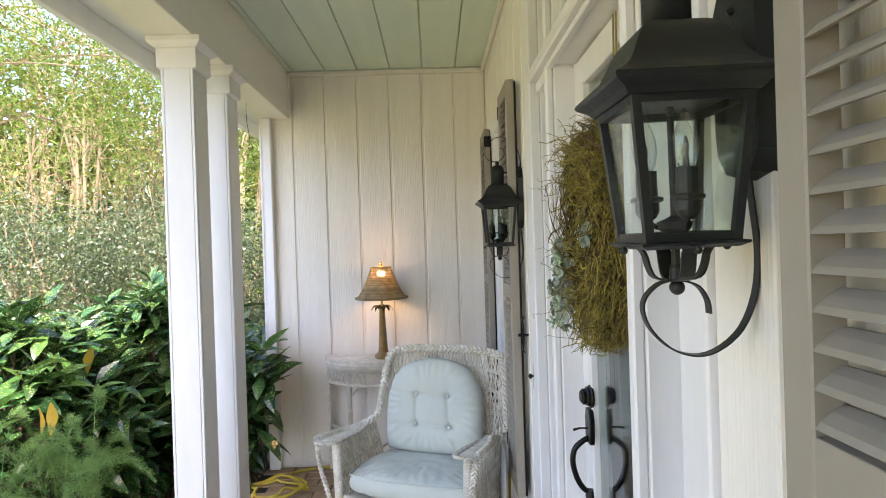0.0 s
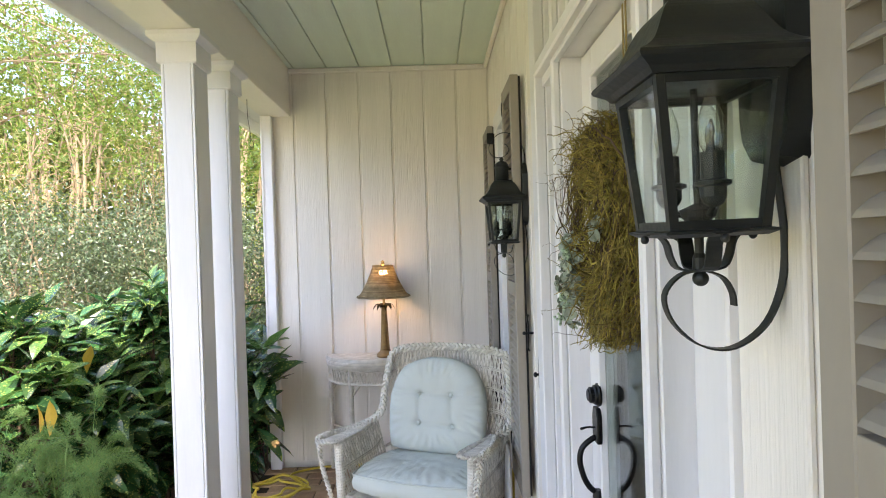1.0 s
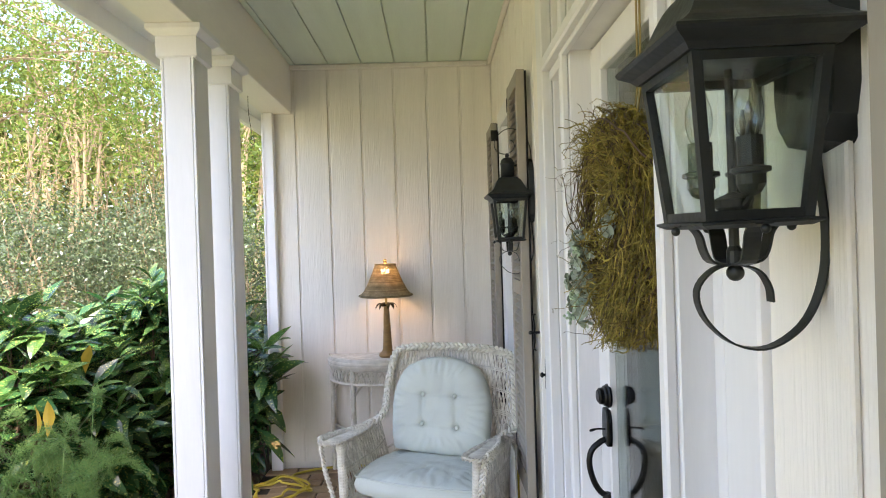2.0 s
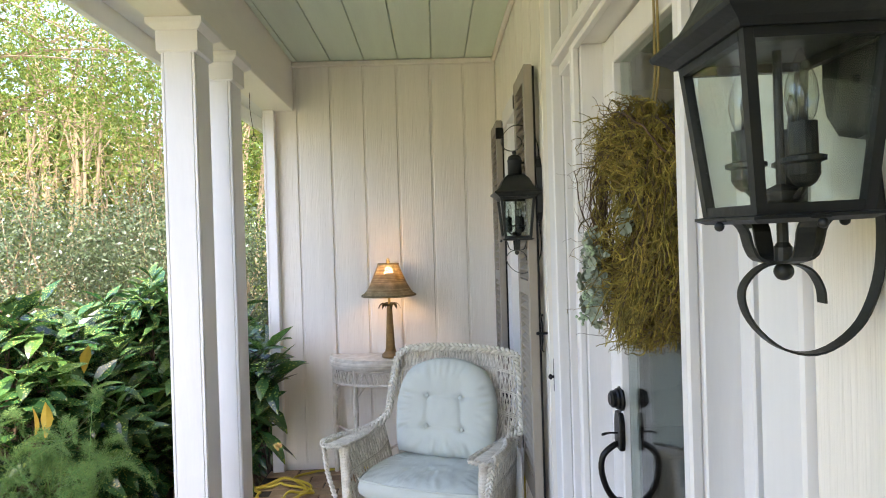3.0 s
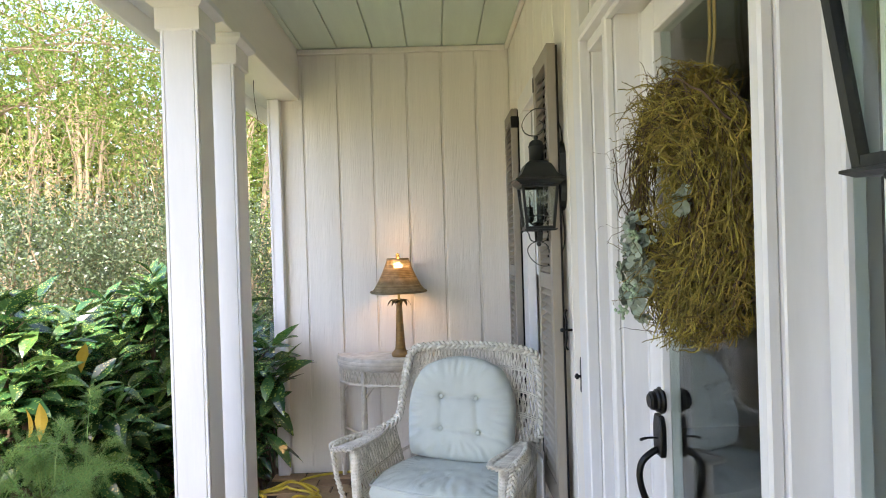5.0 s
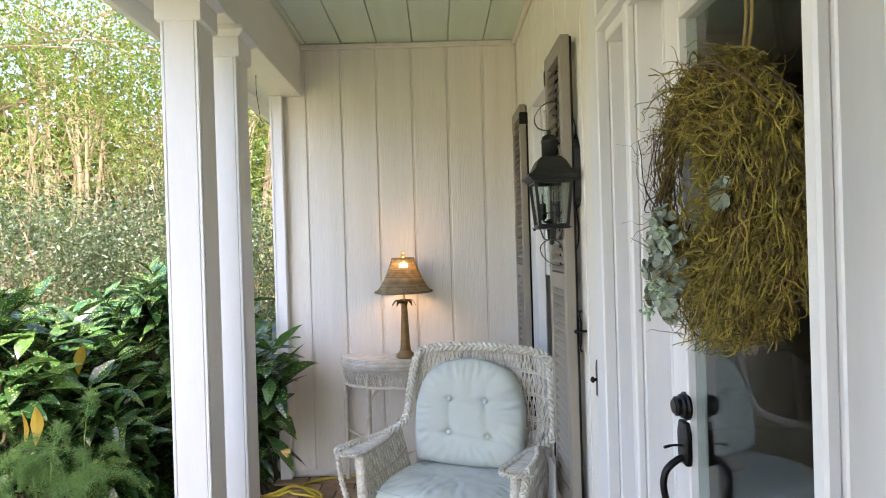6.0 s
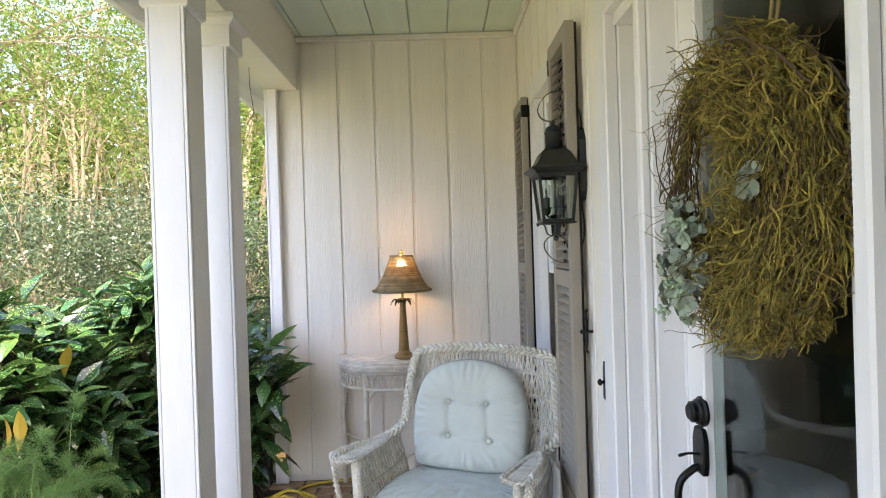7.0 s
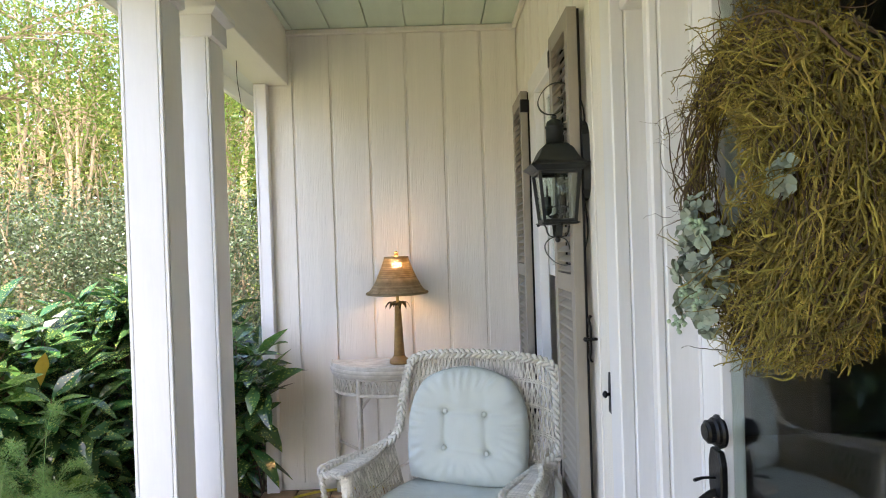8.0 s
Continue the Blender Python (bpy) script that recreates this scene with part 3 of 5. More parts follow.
# ---- shutters ----
def shutter(hinge):
    """A louvred shutter hung flat on the wall, local origin at its lower edge on the side nearest the porch start."""
    wide, z0, z1, thick = 0.31, 0.40, 2.172, 0.034
    o = thing("shutter", "taupe painted louvred wooden shutter folded open on the wall", "shutter", "window shutters")
    st = 0.043
    for y in (0, wide - st):
        part("stile", boxed((-thick / 2, y, z0), (thick / 2, y + st, z1), 0.002), TAUPE, o)
    for a, b in ((z0, z0 + 0.09), (1.24, 1.30), (z1 - 0.06, z1)):
        part("rail", boxed((-thick / 2 + 0.001, st, a), (thick / 2 - 0.001, wide - st, b), 0.001), TAUPE, o)
    # black strips in the gap to the wall, one along each stile
    for y in (0.008, wide - 0.028):
        part("back_strip", boxed((thick / 2 + 0.0005, y, z0 + 0.004), (thick / 2 + 0.010, y + 0.02, z1 - 0.004), 0.001), BLACKIRON, o, "black strip behind the shutter")
    slat = None
    for a, b in ((z0 + 0.09, 1.24), (1.30, z1 - 0.06)):
        n = int((b - a) / 0.0335)
        for k in range(n):
            z = a + (k + 0.5) * (b - a) / n
            if slat is None:
                bm = bmesh.new()
                tube(bm, [(0, st - 0.004, 0), (0, wide - st + 0.004, 0)], 1.0, 8)
                bmesh.ops.scale(bm, vec=(0.0185, 1, 0.0040), verts=bm.verts)
                bmesh.ops.rotate(bm, matrix=Matrix.Rotation(radians(-36), 3, "Y"), verts=bm.verts)
                slat = part("louvre", bm, TAUPE, o)
                slat.location = (0, 0, z)
            else:
                q = new("louvre", slat.data)
                q.parent, q.location = o, (0, 0, z)
    for z in (z1 - 0.075, z0 + 0.16):
        part("hinge", boxed((-thick / 2 - 0.003, hinge - 0.012, z - 0.032), (thick / 2 + 0.024, hinge + 0.012, z + 0.032), 0.003), BLACKIRON, o)
    return o


SH = 0.375
shutter(0.305).matrix_basis = pose(SH, 2.41, 0)
other = shutter(0.005)
other.matrix_basis = pose(SH, 3.46, 0)
copy_thing(other, pose(SH, 0.168, 0))


def shutter_dog(y, z):
    o = thing("shutter_dog", "black wrought iron shutter holdback on the wall", "holdback", "shutter holdbacks")
    b = bmesh.new()
    strap(b, curve([(0.404, y - 0.010, z + 0.075), (0.396, y - 0.012, z + 0.062), (0.400, y - 0.014, z + 0.035), (0.400, y - 0.012, z), (0.400, y - 0.010, z - 0.035), (0.396, y - 0.012, z - 0.062), (0.404, y - 0.008, z - 0.075)], 20), 0.016, 0.006, (0, 1, 0))
    part("scroll", b, BLACKIRON, o)
    part("spindle", tube(bmesh.new(), [(0.445, y - 0.02, z), (0.384, y - 0.02, z)], 0.005, 8), BLACKIRON, o)
    part("knob", ball(bmesh.new(), (0.382, y - 0.02, z), 0.008, 8), BLACKIRON, o)


shutter_dog(2.402, 1.095)
shutter_dog(3.79, 1.10)


# ---- wall lanterns ----
def lantern():
    """Carriage lantern; local origin on the wall at the height of its eave, the room side towards -x."""
    o = thing("wall_lantern", "weathered black metal carriage lantern with clear glass and candle bulbs", "lantern", "door lanterns")
    C = -0.098
    pl = bmesh.new()
    outl = [(-0.052, 0.085), (-0.03, 0.12), (0.0, 0.135), (0.03, 0.12), (0.052, 0.085), (0.055, -0.06), (0.05, -0.09), (0.03, -0.115), (0.0, -0.122), (-0.03, -0.115), (-0.05, -0.09), (-0.055, -0.06)]
    f = pl.faces.new([pl.verts.new((0.012, y, z)) for y, z in outl])
    r = bmesh.ops.extrude_face_region(pl, geom=[f])
    up = [v for v in r["geom"] if isinstance(v, bmesh.types.BMVert)]
    bmesh.ops.translate(pl, vec=(-0.035, 0, 0), verts=up)
    bmesh.ops.scale(pl, vec=(1, 0.9, 0.95), verts=up)
    bmesh.ops.recalc_face_normals(pl, faces=pl.faces)
    part("back_plate", pl, IRON, o)
    for z in (0.075, -0.06):
        part("screw", ball(bmesh.new(), (-0.024, 0.0, z), 0.005, 8), IRON, o)
    part("arm", tube(bmesh.new(), [(-0.02, 0, 0.107), (C + 0.02, 0, 0.107)], 0.0045, 8), IRON, o)
    ogee = [(p.x, p.z) for p in curve([(r, 0, z) for r, z in ((0.0870, -0.007), (0.0765, -0.001), (0.0660, 0.008), (0.0585, 0.020), (0.0520, 0.034), (0.0440, 0.048), (0.0330, 0.058), (0.0200, 0.062))], 22)]
    rf = square_loft(bmesh.new(), [(0.070, -0.027), (0.075, -0.021), (0.0865, -0.014), (0.0885, -0.010), *ogee])
    bmesh.ops.translate(rf, vec=(C, 0, 0), verts=rf.verts)
    part("roof", rf, IRON, o)
    part("chimney", lathe(bmesh.new(), [(0.027, 0.056), (0.027, 0.110), (0.029, 0.112), (0.029, 0.117), (0.026, 0.119), (0.026, 0.124), (0.022, 0.132), (0.012, 0.138), (0.004, 0.140)], 20, (C, 0, 0)), IRON, o, smooth=True)
    part("finial", ball(bmesh.new(), (C, 0, 0.146), 0.0085, 10), IRON, o, smooth=True)
    t, b, zt, zb = 0.066, 0.0515, -0.026, -0.186
    for sx, sy in ((-1, -1), (1, -1), (1, 1), (-1, 1)):
        bm = bmesh.new()
        for h, z in ((t, zt), (b, zb)):
            for dx, dy in ((0, 0), (-1, 0), (-1, -1), (0, -1)):
                w = 0.0095
                bm.verts.new((C + sx * (h + dx * w), sy * (h + dy * w), z))
        v = list(bm.verts)
        for k in range(4):
            bm.faces.new((v[k], v[(k + 1) % 4], v[4 + (k + 1) % 4], v[4 + k]))
        bm.faces.new(v[:4])
        bm.faces.new(v[4:])
        bmesh.ops.recalc_face_normals(bm, faces=bm.faces)
        part("corner_post", bm, IRON, o)
    for h, z, q in ((t - 0.001, zt, -0.010), (b - 0.001, zb, 0.012)):
        for s in (-1, 1):
            part("rail", boxed((C - h + 0.008, s * h - 0.004 - 0.003 * s, z), (C + h - 0.008, s * h + 0.004 - 0.003 * s, z + q)), IRON, o)
            part("rail", boxed((C + s * h - 0.004 - 0.003 * s, -h + 0.008, z), (C + s * h + 0.004 - 0.003 * s, h - 0.008, z + q)), IRON, o)
    base = square_loft(bmesh.new(), [(0.050, -0.191), (0.058, -0.187), (0.058, -0.1845), (0.05, -0.183)])
    bmesh.ops.translate(base, vec=(C, 0, 0), verts=base.verts)
    part("base_rim", base, IRON, o)
    for sx, sy in ((-1, 0), (1, 0), (0, -1), (0, 1)):
        bm = bmesh.new()
        i = 0.006
        q = []
        for h, z in ((t - i, zt - 0.008), (b - i, zb + 0.006)):
            w = h - 0.004
            q.append([(C + sx * h - sy * k * w, sy * h + sx * k * w, z) for k in (-1, 1)])
        vs = [bm.verts.new(p) for p in (*q[0], q[1][1], q[1][0])]
        f = bm.faces.new(vs)
        r = bmesh.ops.extrude_face_region(bm, geom=[f])
        bmesh.ops.translate(bm, vec=(-sx * 0.0025, -sy * 0.0025, 0), verts=[v for v in r["geom"] if isinstance(v, bmesh.types.BMVert)])
        bmesh.ops.recalc_face_normals(bm, faces=bm.faces)
        part("glass_pane", bm, LANPANE, o).visible_shadow = False
    for k in range(4):
        a = math.pi / 4 * (2 * k)
        cs, sn = math.cos(a), math.sin(a)
        prof = [(0.0585, -0.187), (0.048, -0.186), (0.037, -0.197), (0.033, -0.212), (0.026, -0.225), (0.010, -0.229), (0.0, -0.229)]
        part("bracket", strap(bmesh.new(), curve([(C + cs * r, sn * r, z) for r, z in prof], 16), 0.017, 0.0025, (-sn, cs, 0)), IRON, o)
        part("bead", ball(bmesh.new(), (C + cs * 0.060, sn * 0.060, -0.1925), 0.0048, 8), IRON, o, smooth=True)
    part("stem", lathe(bmesh.new(), [(0.004, -0.232), (0.008, -0.228), (0.008, -0.215), (0.005, -0.21), (0.005, -0.19), (0.03, -0.186), (0.03, -0.183), (0.006, -0.18)], 12, (C, 0, 0)), IRON, o)
    part("drop_ball", ball(bmesh.new(), (C, 0, -0.238), 0.0088, 12), IRON, o, smooth=True)
    low = [(-0.013, -0.09), (-0.007, -0.15), (-0.003, -0.20), (-0.008, -0.25), (-0.028, -0.293), (-0.065, -0.317), (-0.102, -0.312), (-0.131, -0.285), (-0.139, -0.255), (-0.122, -0.234), (-0.098, -0.2295), (-0.075, -0.237), (-0.064, -0.254), (-0.062, -0.270)]
    part("lower_scroll", strap(bmesh.new(), curve([(x, 0, z) for x, z in low], 60), 0.0125, 0.0022, (0, 1, 0)), IRON, o)
    high = [(-0.018, 0.06), (-0.004, 0.12), (-0.008, 0.18), (-0.03, 0.228), (-0.065, 0.25), (-0.1, 0.25), (-0.13, 0.228), (-0.147, 0.195), (-0.14, 0.168), (-0.12, 0.155), (-0.098, 0.154), (-0.078, 0.164), (-0.068, 0.182), (-0.073, 0.2), (-0.085, 0.208)]
    part("upper_scroll", strap(bmesh.new(), curve([(x, 0, z) for x, z in high], 60), 0.010, 0.0022, (0, 1, 0)), IRON, o)
    can = thing("candelabra", "black candle cluster with clear flame bulbs", "")
    can.parent = o
    can.matrix_basis = Matrix.Translation((C, 0, 0))
    part("hub", lathe(bmesh.new(), [(0.004, -0.183), (0.018, -0.170), (0.020, -0.162), (0.010, -0.158), (0.004, -0.155), (0.004, -0.03)], 12), IRON, can, smooth=False)
    for k in range(3):
        a = radians(38.5 + 120 * k)
        x, y = 0.029 * math.cos(a), 0.029 * math.sin(a)
        part("candle", lathe(bmesh.new(), [(0.005, -0.160), (0.010, -0.156), (0.0135, -0.149), (0.0135, -0.139), (0.0185, -0.137), (0.0185, -0.133), (0.0122, -0.131), (0.012, -0.102)], 16, (x, y, 0)), IRON, can)
        part("candle_arm", tube(bmesh.new(), curve([(0, 0, -0.165), (x * 0.6, y * 0.6, -0.168), (x, y, -0.158), (x, y, -0.146)], 8), 0.003, 6), IRON, can)
        part("bulb", lathe(bmesh.new(), [(0.008, -0.102), (0.0115, -0.094), (0.0138, -0.080), (0.0125, -0.066), (0.008, -0.052), (0.0035, -0.042), (0.001, -0.036)], 14, (x, y, 0)), BULB, can, smooth=True).visible_shadow = False
        part("filament_stem", lathe(bmesh.new(), [(0.004, -0.102), (0.0025, -0.088), (0.0042, -0.08), (0.0015, -0.068)], 8, (x, y, 0)), IRON, can)
    return o


lan = lantern()
LSIZE = Matrix.Scale(1.03, 4)
lan.matrix_basis = pose(0.323, 0.628, 1.4176, 1.5, -1.2, -0.5) @ LSIZE @ Matrix.Translation((0.098, 0, 0.238))
copy_thing(lan, pose(WALL_X + 0.002, 2.455, 1.670) @ LSIZE)


# ---- wicker tools ----
def braid(bm, pts, R=0.015, r=0.0085, pitch=0.05, seg=5):
    """Three strands plaited along a line."""
    P = [Vector(p) for p in pts]
    L = [0.0]
    for a, b in zip(P, P[1:]):
        L.append(L[-1] + (b - a).length)
    n = max(6, int(L[-1] / 0.007))
    line, k = [], 0
    for i in range(n + 1):
        s = L[-1] * i / n
        while k < len(L) - 2 and L[k + 1] < s:
            k += 1
        line.append(P[k].lerp(P[k + 1], (s - L[k]) / max(1e-6, L[k + 1] - L[k])))
    fr = frames(line)
    for q in range(3):
        out = []
        for i, (p, d, a, b) in enumerate(fr):
            th = 2 * math.pi * (L[-1] * i / n / pitch + q / 3)
            out.append(p + a * R * math.sin(th) + b * R * 0.55 * math.sin(2 * th))
        tube(bm, out, r, seg)
    return bm


def weave(bm, S, lines, r, n=10, wave=0.0, seg=4, flat=1.0):
    """Strands over a surface S(u, v), each from one (u, v) to another, passing over and under."""
    for q, ((u0, v0), (u1, v1)) in enumerate(lines):
        pts = []
        for i in range(n + 1):
            s = i / n
            u, v = u0 + (u1 - u0) * s, v0 + (v1 - v0) * s
            p = Vector(S(u, v))
            if wave:
                e = 1e-3
                nr = (Vector(S(u + e, v)) - p).cross(Vector(S(u, v + e)) - p)
                if nr.length > 1e-12:
                    p = p + nr.normalized() * wave * math.sin(math.pi * (i + q))
            pts.append(p)
        tube(bm, pts, r * random.uniform(0.9, 1.1), seg, flat=flat)
    return bm


def diagonals(n, slope, jig=0.0):
    """Diagonal strands both ways over the unit square."""
    out = []
    for k in range(-int(n * slope) - 1, n + int(n * slope) + 2):
        for s in (1, -1):
            u0 = k / n + random.uniform(-jig, jig)
            u1 = u0 + s * slope
            a, b = 0.0, 1.0
            if u1 != u0:
                lo, hi = sorted(((0 - u0) / (u1 - u0), (1 - u0) / (u1 - u0)))
                a, b = max(a, lo), min(b, hi)
            if b - a > 0.03:
                out.append(((u0 + (u1 - u0) * a, a), (u0 + (u1 - u0) * b, b)))
    return out


# ---- wicker armchair ----
chair = thing("wicker_armchair", "white painted wicker armchair with braided rims and open lattice back", "chair", at=(-0.035, 2.686, 0), turn=-22.5)
CX = -0.058                                     # the arms stand a little off the back's middle
arm_half = [(0.394, -0.215, 0.600), (0.392, -0.10, 0.590), (0.378, 0.02, 0.575), (0.356, 0.115, 0.572)]
back_half = [(0.346, 0.190, 0.618), (0.337, 0.235, 0.740), (0.324, 0.268, 0.860), (0.303, 0.285, 0.918), (0.24, 0.298, 0.938), (0.13, 0.306, 0.947)]
left_rim = [(CX - x, y, z) for x, y, z in arm_half] + [(-x, y, z) for x, y, z in back_half]
right_rim = [(x, y, z) for x, y, z in back_half[::-1]] + [(CX + x, y, z) for x, y, z in arm_half[::-1]]
rim_pts = curve(left_rim + [(0, 0.31, 0.950)] + right_rim, 130)
part("braided_rim", braid(bmesh.new(), rim_pts, 0.0150, 0.0080, 0.072), WICKER, chair, smooth=True)
for s in (-1, 1):
    tip = curve([(CX + s * x, y, z) for x, y, z in ((0.330, 0.13, 0.572), (0.308, 0.02, 0.574), (0.296, -0.10, 0.587), (0.291, -0.190, 0.595), (0.302, -0.236, 0.598), (0.342, -0.252, 0.600), (0.378, -0.242, 0.600), (0.394, -0.210, 0.600))], 44)
    part("arm_edge", braid(bmesh.new(), tip, 0.0095, 0.0054, 0.052), WICKER, chair, smooth=True)
    A = lambda u, v, s=s: (CX + s * (0.294 + 0.03 * v * v + (0.100 - 0.070 * v * v) * u), -0.245 + 0.37 * v, 0.598 + 0.004 * math.sin(math.pi * u) - 0.026 * math.sin(0.5 * math.pi * v))
    ab = bmesh.new()
    weave(ab, A, [((0, k / 46), (1, k / 46)) for k in range(1, 46)], 0.0040, 8, 0.0035, 4)
    weave(ab, A, [((k / 7, 0.0), (k / 7, 1)) for k in range(1, 7)], 0.0036, 16, 0.0, 4)
    part("arm_top", ab, WICKER, chair)
    # panel from the arm down to the seat rail
    T = lambda u, v, s=s: (CX * v + s * (0.315 + 0.01 * u + (0.032 - 0.012 * u) * v), -0.18 + 0.42 * u, 0.30 + v * (0.285 - 0.02 * u + 0.25 * max(0.0, u - 0.75) ** 1.2))
    sb = bmesh.new()
    weave(sb, T, diagonals(16, 0.22, 0.006), 0.0036, 8, 0.003, 4)
    weave(sb, T, [((k / 20, 0), (k / 20, 1)) for k in range(21)], 0.0034, 6, 0, 4)
    weave(sb, T, [((0, v), (1, v)) for v in (0.02, 0.06, 0.1, 0.30, 0.33, 0.52, 0.55, 0.90, 0.93, 0.97)], 0.0040, 24, 0.004, 4)
    tagged(part("arm_panel", sb, WICKER, chair), kind="stuff")
    post = bmesh.new()
    n = 90
    lathe(post, [(0.0195 + (0.0020 if k % 2 else 0.0), 0.0 + 0.585 * k / n) for k in range(n + 1)], 12)
    bmesh.ops.transform(post, matrix=pose(CX * 0.7 + s * 0.300, -0.192, 0, 0, s * 2.2, 0), verts=post.verts)
    part("front_leg", post, WICKER, chair)
    part("brace", braid(bmesh.new(), curve([(CX + s * 0.388, -0.228, 0.592), (CX + s * 0.370, -0.228, 0.48), (CX * 0.8 + s * 0.342, -0.222, 0.34), (CX * 0.7 + s * 0.318, -0.214, 0.16)], 20), 0.0110, 0.0062, 0.060), WICKER, chair, smooth=True)
    part("rear_leg", tube(bmesh.new(), [(s * 0.30, 0.27, 0.40), (s * 0.30, 0.285, 0.2), (s * 0.295, 0.31, 0.0)], 0.02, 10), WICKER, chair, smooth=True)


def back_surface(u, v):
    w = 0.312 + 0.02 * v - 0.02 * max(0.0, v - 0.9) * 5
    x = -w + 2 * w * u
    c = 1 - (2 * u - 1) ** 2
    top = 0.935 + 0.012 * c - 0.055 * abs(2 * u - 1) ** 8
    return (x, 0.235 + 0.07 * v + 0.025 * c, 0.34 + (top - 0.34) * v)


bk = bmesh.new()
weave(bk, back_surface, diagonals(38, 0.24, 0.003), 0.0034, 14, 0.0032, 4)
weave(bk, back_surface, [((u, 0.0), (u, 1.0)) for u in [k / 30 + random.uniform(-0.003, 0.003) for k in range(31)]], 0.0038, 14, 0.002, 4)
for v in (0.02, 0.3, 0.315, 0.33, 0.5, 0.515, 0.53, 0.68, 0.695, 0.84, 0.855, 0.97):
    weave(bk, back_surface, [((0, v), (1, v))], 0.0042, 60, 0.004, 4)
tagged(part("backrest", bk, WICKER, chair), kind="stuff")
seat = bmesh.new()
for z, r in ((0.335, 0.014), (0.20, 0.012)):
    loop = [(-0.325, -0.192, z), (0.290, -0.192, z), (0.30, 0.27, z), (-0.30, 0.27, z)]
    for a, b in zip(loop, loop[1:] + loop[:1]):
        tube(seat, [a, b], r, 8)
box(seat, (-0.315, -0.185, 0.325), (0.285, 0.26, 0.34))
part("seat_frame", seat, WICKER, chair)
ap = bmesh.new()
F = lambda u, v: (-0.325 + 0.615 * u, -0.206, 0.20 + 0.135 * v)
weave(ap, F, diagonals(22, 0.12), 0.0042, 6, 0.003, 4)
weave(ap, F, [((0, v), (1, v)) for v in (0.04, 0.5, 0.9, 0.96)], 0.0045, 40, 0.004, 4)
tagged(part("apron", ap, WICKER, chair), kind="stuff")


# ---- cushions ----
def cushion(shape, thick, nx=64, ny=64, dents=(), creases=(), puff=0.42, wrinkle=0.004, seed=0):
    """A stuffed cushion in the local x-y plane: shape(a, b) maps the unit disc-square to its outline."""
    bm = bmesh.new()
    rows = {}
    for side in (1, -1):
        for j in range(ny + 1):
            for i in range(nx + 1):
                a, b = 2 * i / nx - 1, 2 * j / ny - 1
                edge = max(abs(a), abs(b))
                if side < 0 and edge > 0.999:
                    rows[side, i, j] = rows[1, i, j]
                    continue
                x, y = shape(a, b)
                e = (1 - abs(a) ** 4) * (1 - abs(b) ** 4)
                h = max(0.0, e) ** puff
                z = thick / 2 * h
                dd = 0.0
                for dx, dy in dents:
                    d2 = ((x - dx) ** 2 + (y - dy) ** 2)
                    dd += 0.010 * math.exp(-d2 / 0.0005) + 0.012 * math.exp(-d2 / 0.006)
                for (x0, y0), (x1, y1) in creases:
                    vx, vy = x1 - x0, y1 - y0
                    s = max(0, min(1, ((x - x0) * vx + (y - y0) * vy) / (vx * vx + vy * vy)))
                    d = math.hypot(x - x0 - s * vx, y - y0 - s * vy)
                    dd += 0.0065 * math.exp(-(d / 0.010) ** 2) * (0.5 + 0.5 * abs(2 * s - 1))
                wr = wrinkle * (noise.noise((x * 9 + seed, y * 9, side * 3)) + 0.5 * noise.noise((x * 24 + seed, y * 18, side * 5)))
                # gathers run in from the seam
                if edge > 0.55:
                    ang = math.atan2(b, a)
                    wr += 0.0052 * (edge - 0.55) / 0.45 * math.sin(ang * 34 + 3 * noise.noise((a * 3, b * 3, seed))) * (1 - max(0, edge - 0.9) * 8)
                rows[side, i, j] = bm.verts.new((x, y, side * max(0.0, z - dd * h + wr * h)))
        for j in range(ny):
            for i in range(nx):
                q = [rows[side, i, j], rows[side, i + 1, j], rows[side, i + 1, j + 1], rows[side, i, j + 1]]
                bm.faces.new(q if side > 0 else q[::-1])
    return bm


def back_shape(a, b):
    # squarish below, arched above
    k = 0.42 if b > 0 else 0.14
    r = math.sqrt(max(1e-9, 1 - k * b * b))
    ra = math.sqrt(max(1e-9, 1 - (0.42 if b > 0 else 0.14) * a * a))
    return 0.252 * a * r * (1 - 0.02 * b), 0.234 * b * ra


bc = thing("back_cushion", "pale aqua canvas back cushion tufted with four buttons", "cushion")
bc.matrix_basis = chair.matrix_basis @ pose(-0.032, 0.212, 0.677, 78, 0, 3)
knots = [(-0.082, 0.052), (0.082, 0.050), (-0.080, -0.088), (0.096, -0.098)]
dents = knots
cre = [(knots[0], knots[1]), (knots[2], knots[3]), (knots[0], knots[2]), (knots[1], knots[3]), (knots[3], (0.22, -0.13)), (knots[2], (-0.22, -0.10)), (knots[0], (-0.22, 0.06)), (knots[1], (0.22, 0.06))]
part("cover", cushion(back_shape, 0.15, 80, 80, dents, cre, 0.40, 0.009, 3), CLOTH, bc, smooth=True)
for x, y in knots:
    part("button", lathe(bmesh.new(), [(0.0085, -0.004), (0.0100, -0.002), (0.0088, 0.001), (0.006, 0.003), (0.001, 0.0035)], 16, (x, y, 0.0560)), CLOTH, bc)


def seat_shape(a, b):
    r = math.sqrt(max(1e-9, 1 - 0.20 * b * b))
    ra = math.sqrt(max(1e-9, 1 - 0.26 * a * a))
    return (0.300 - 0.020 * b) * a * r, 0.235 * b * ra


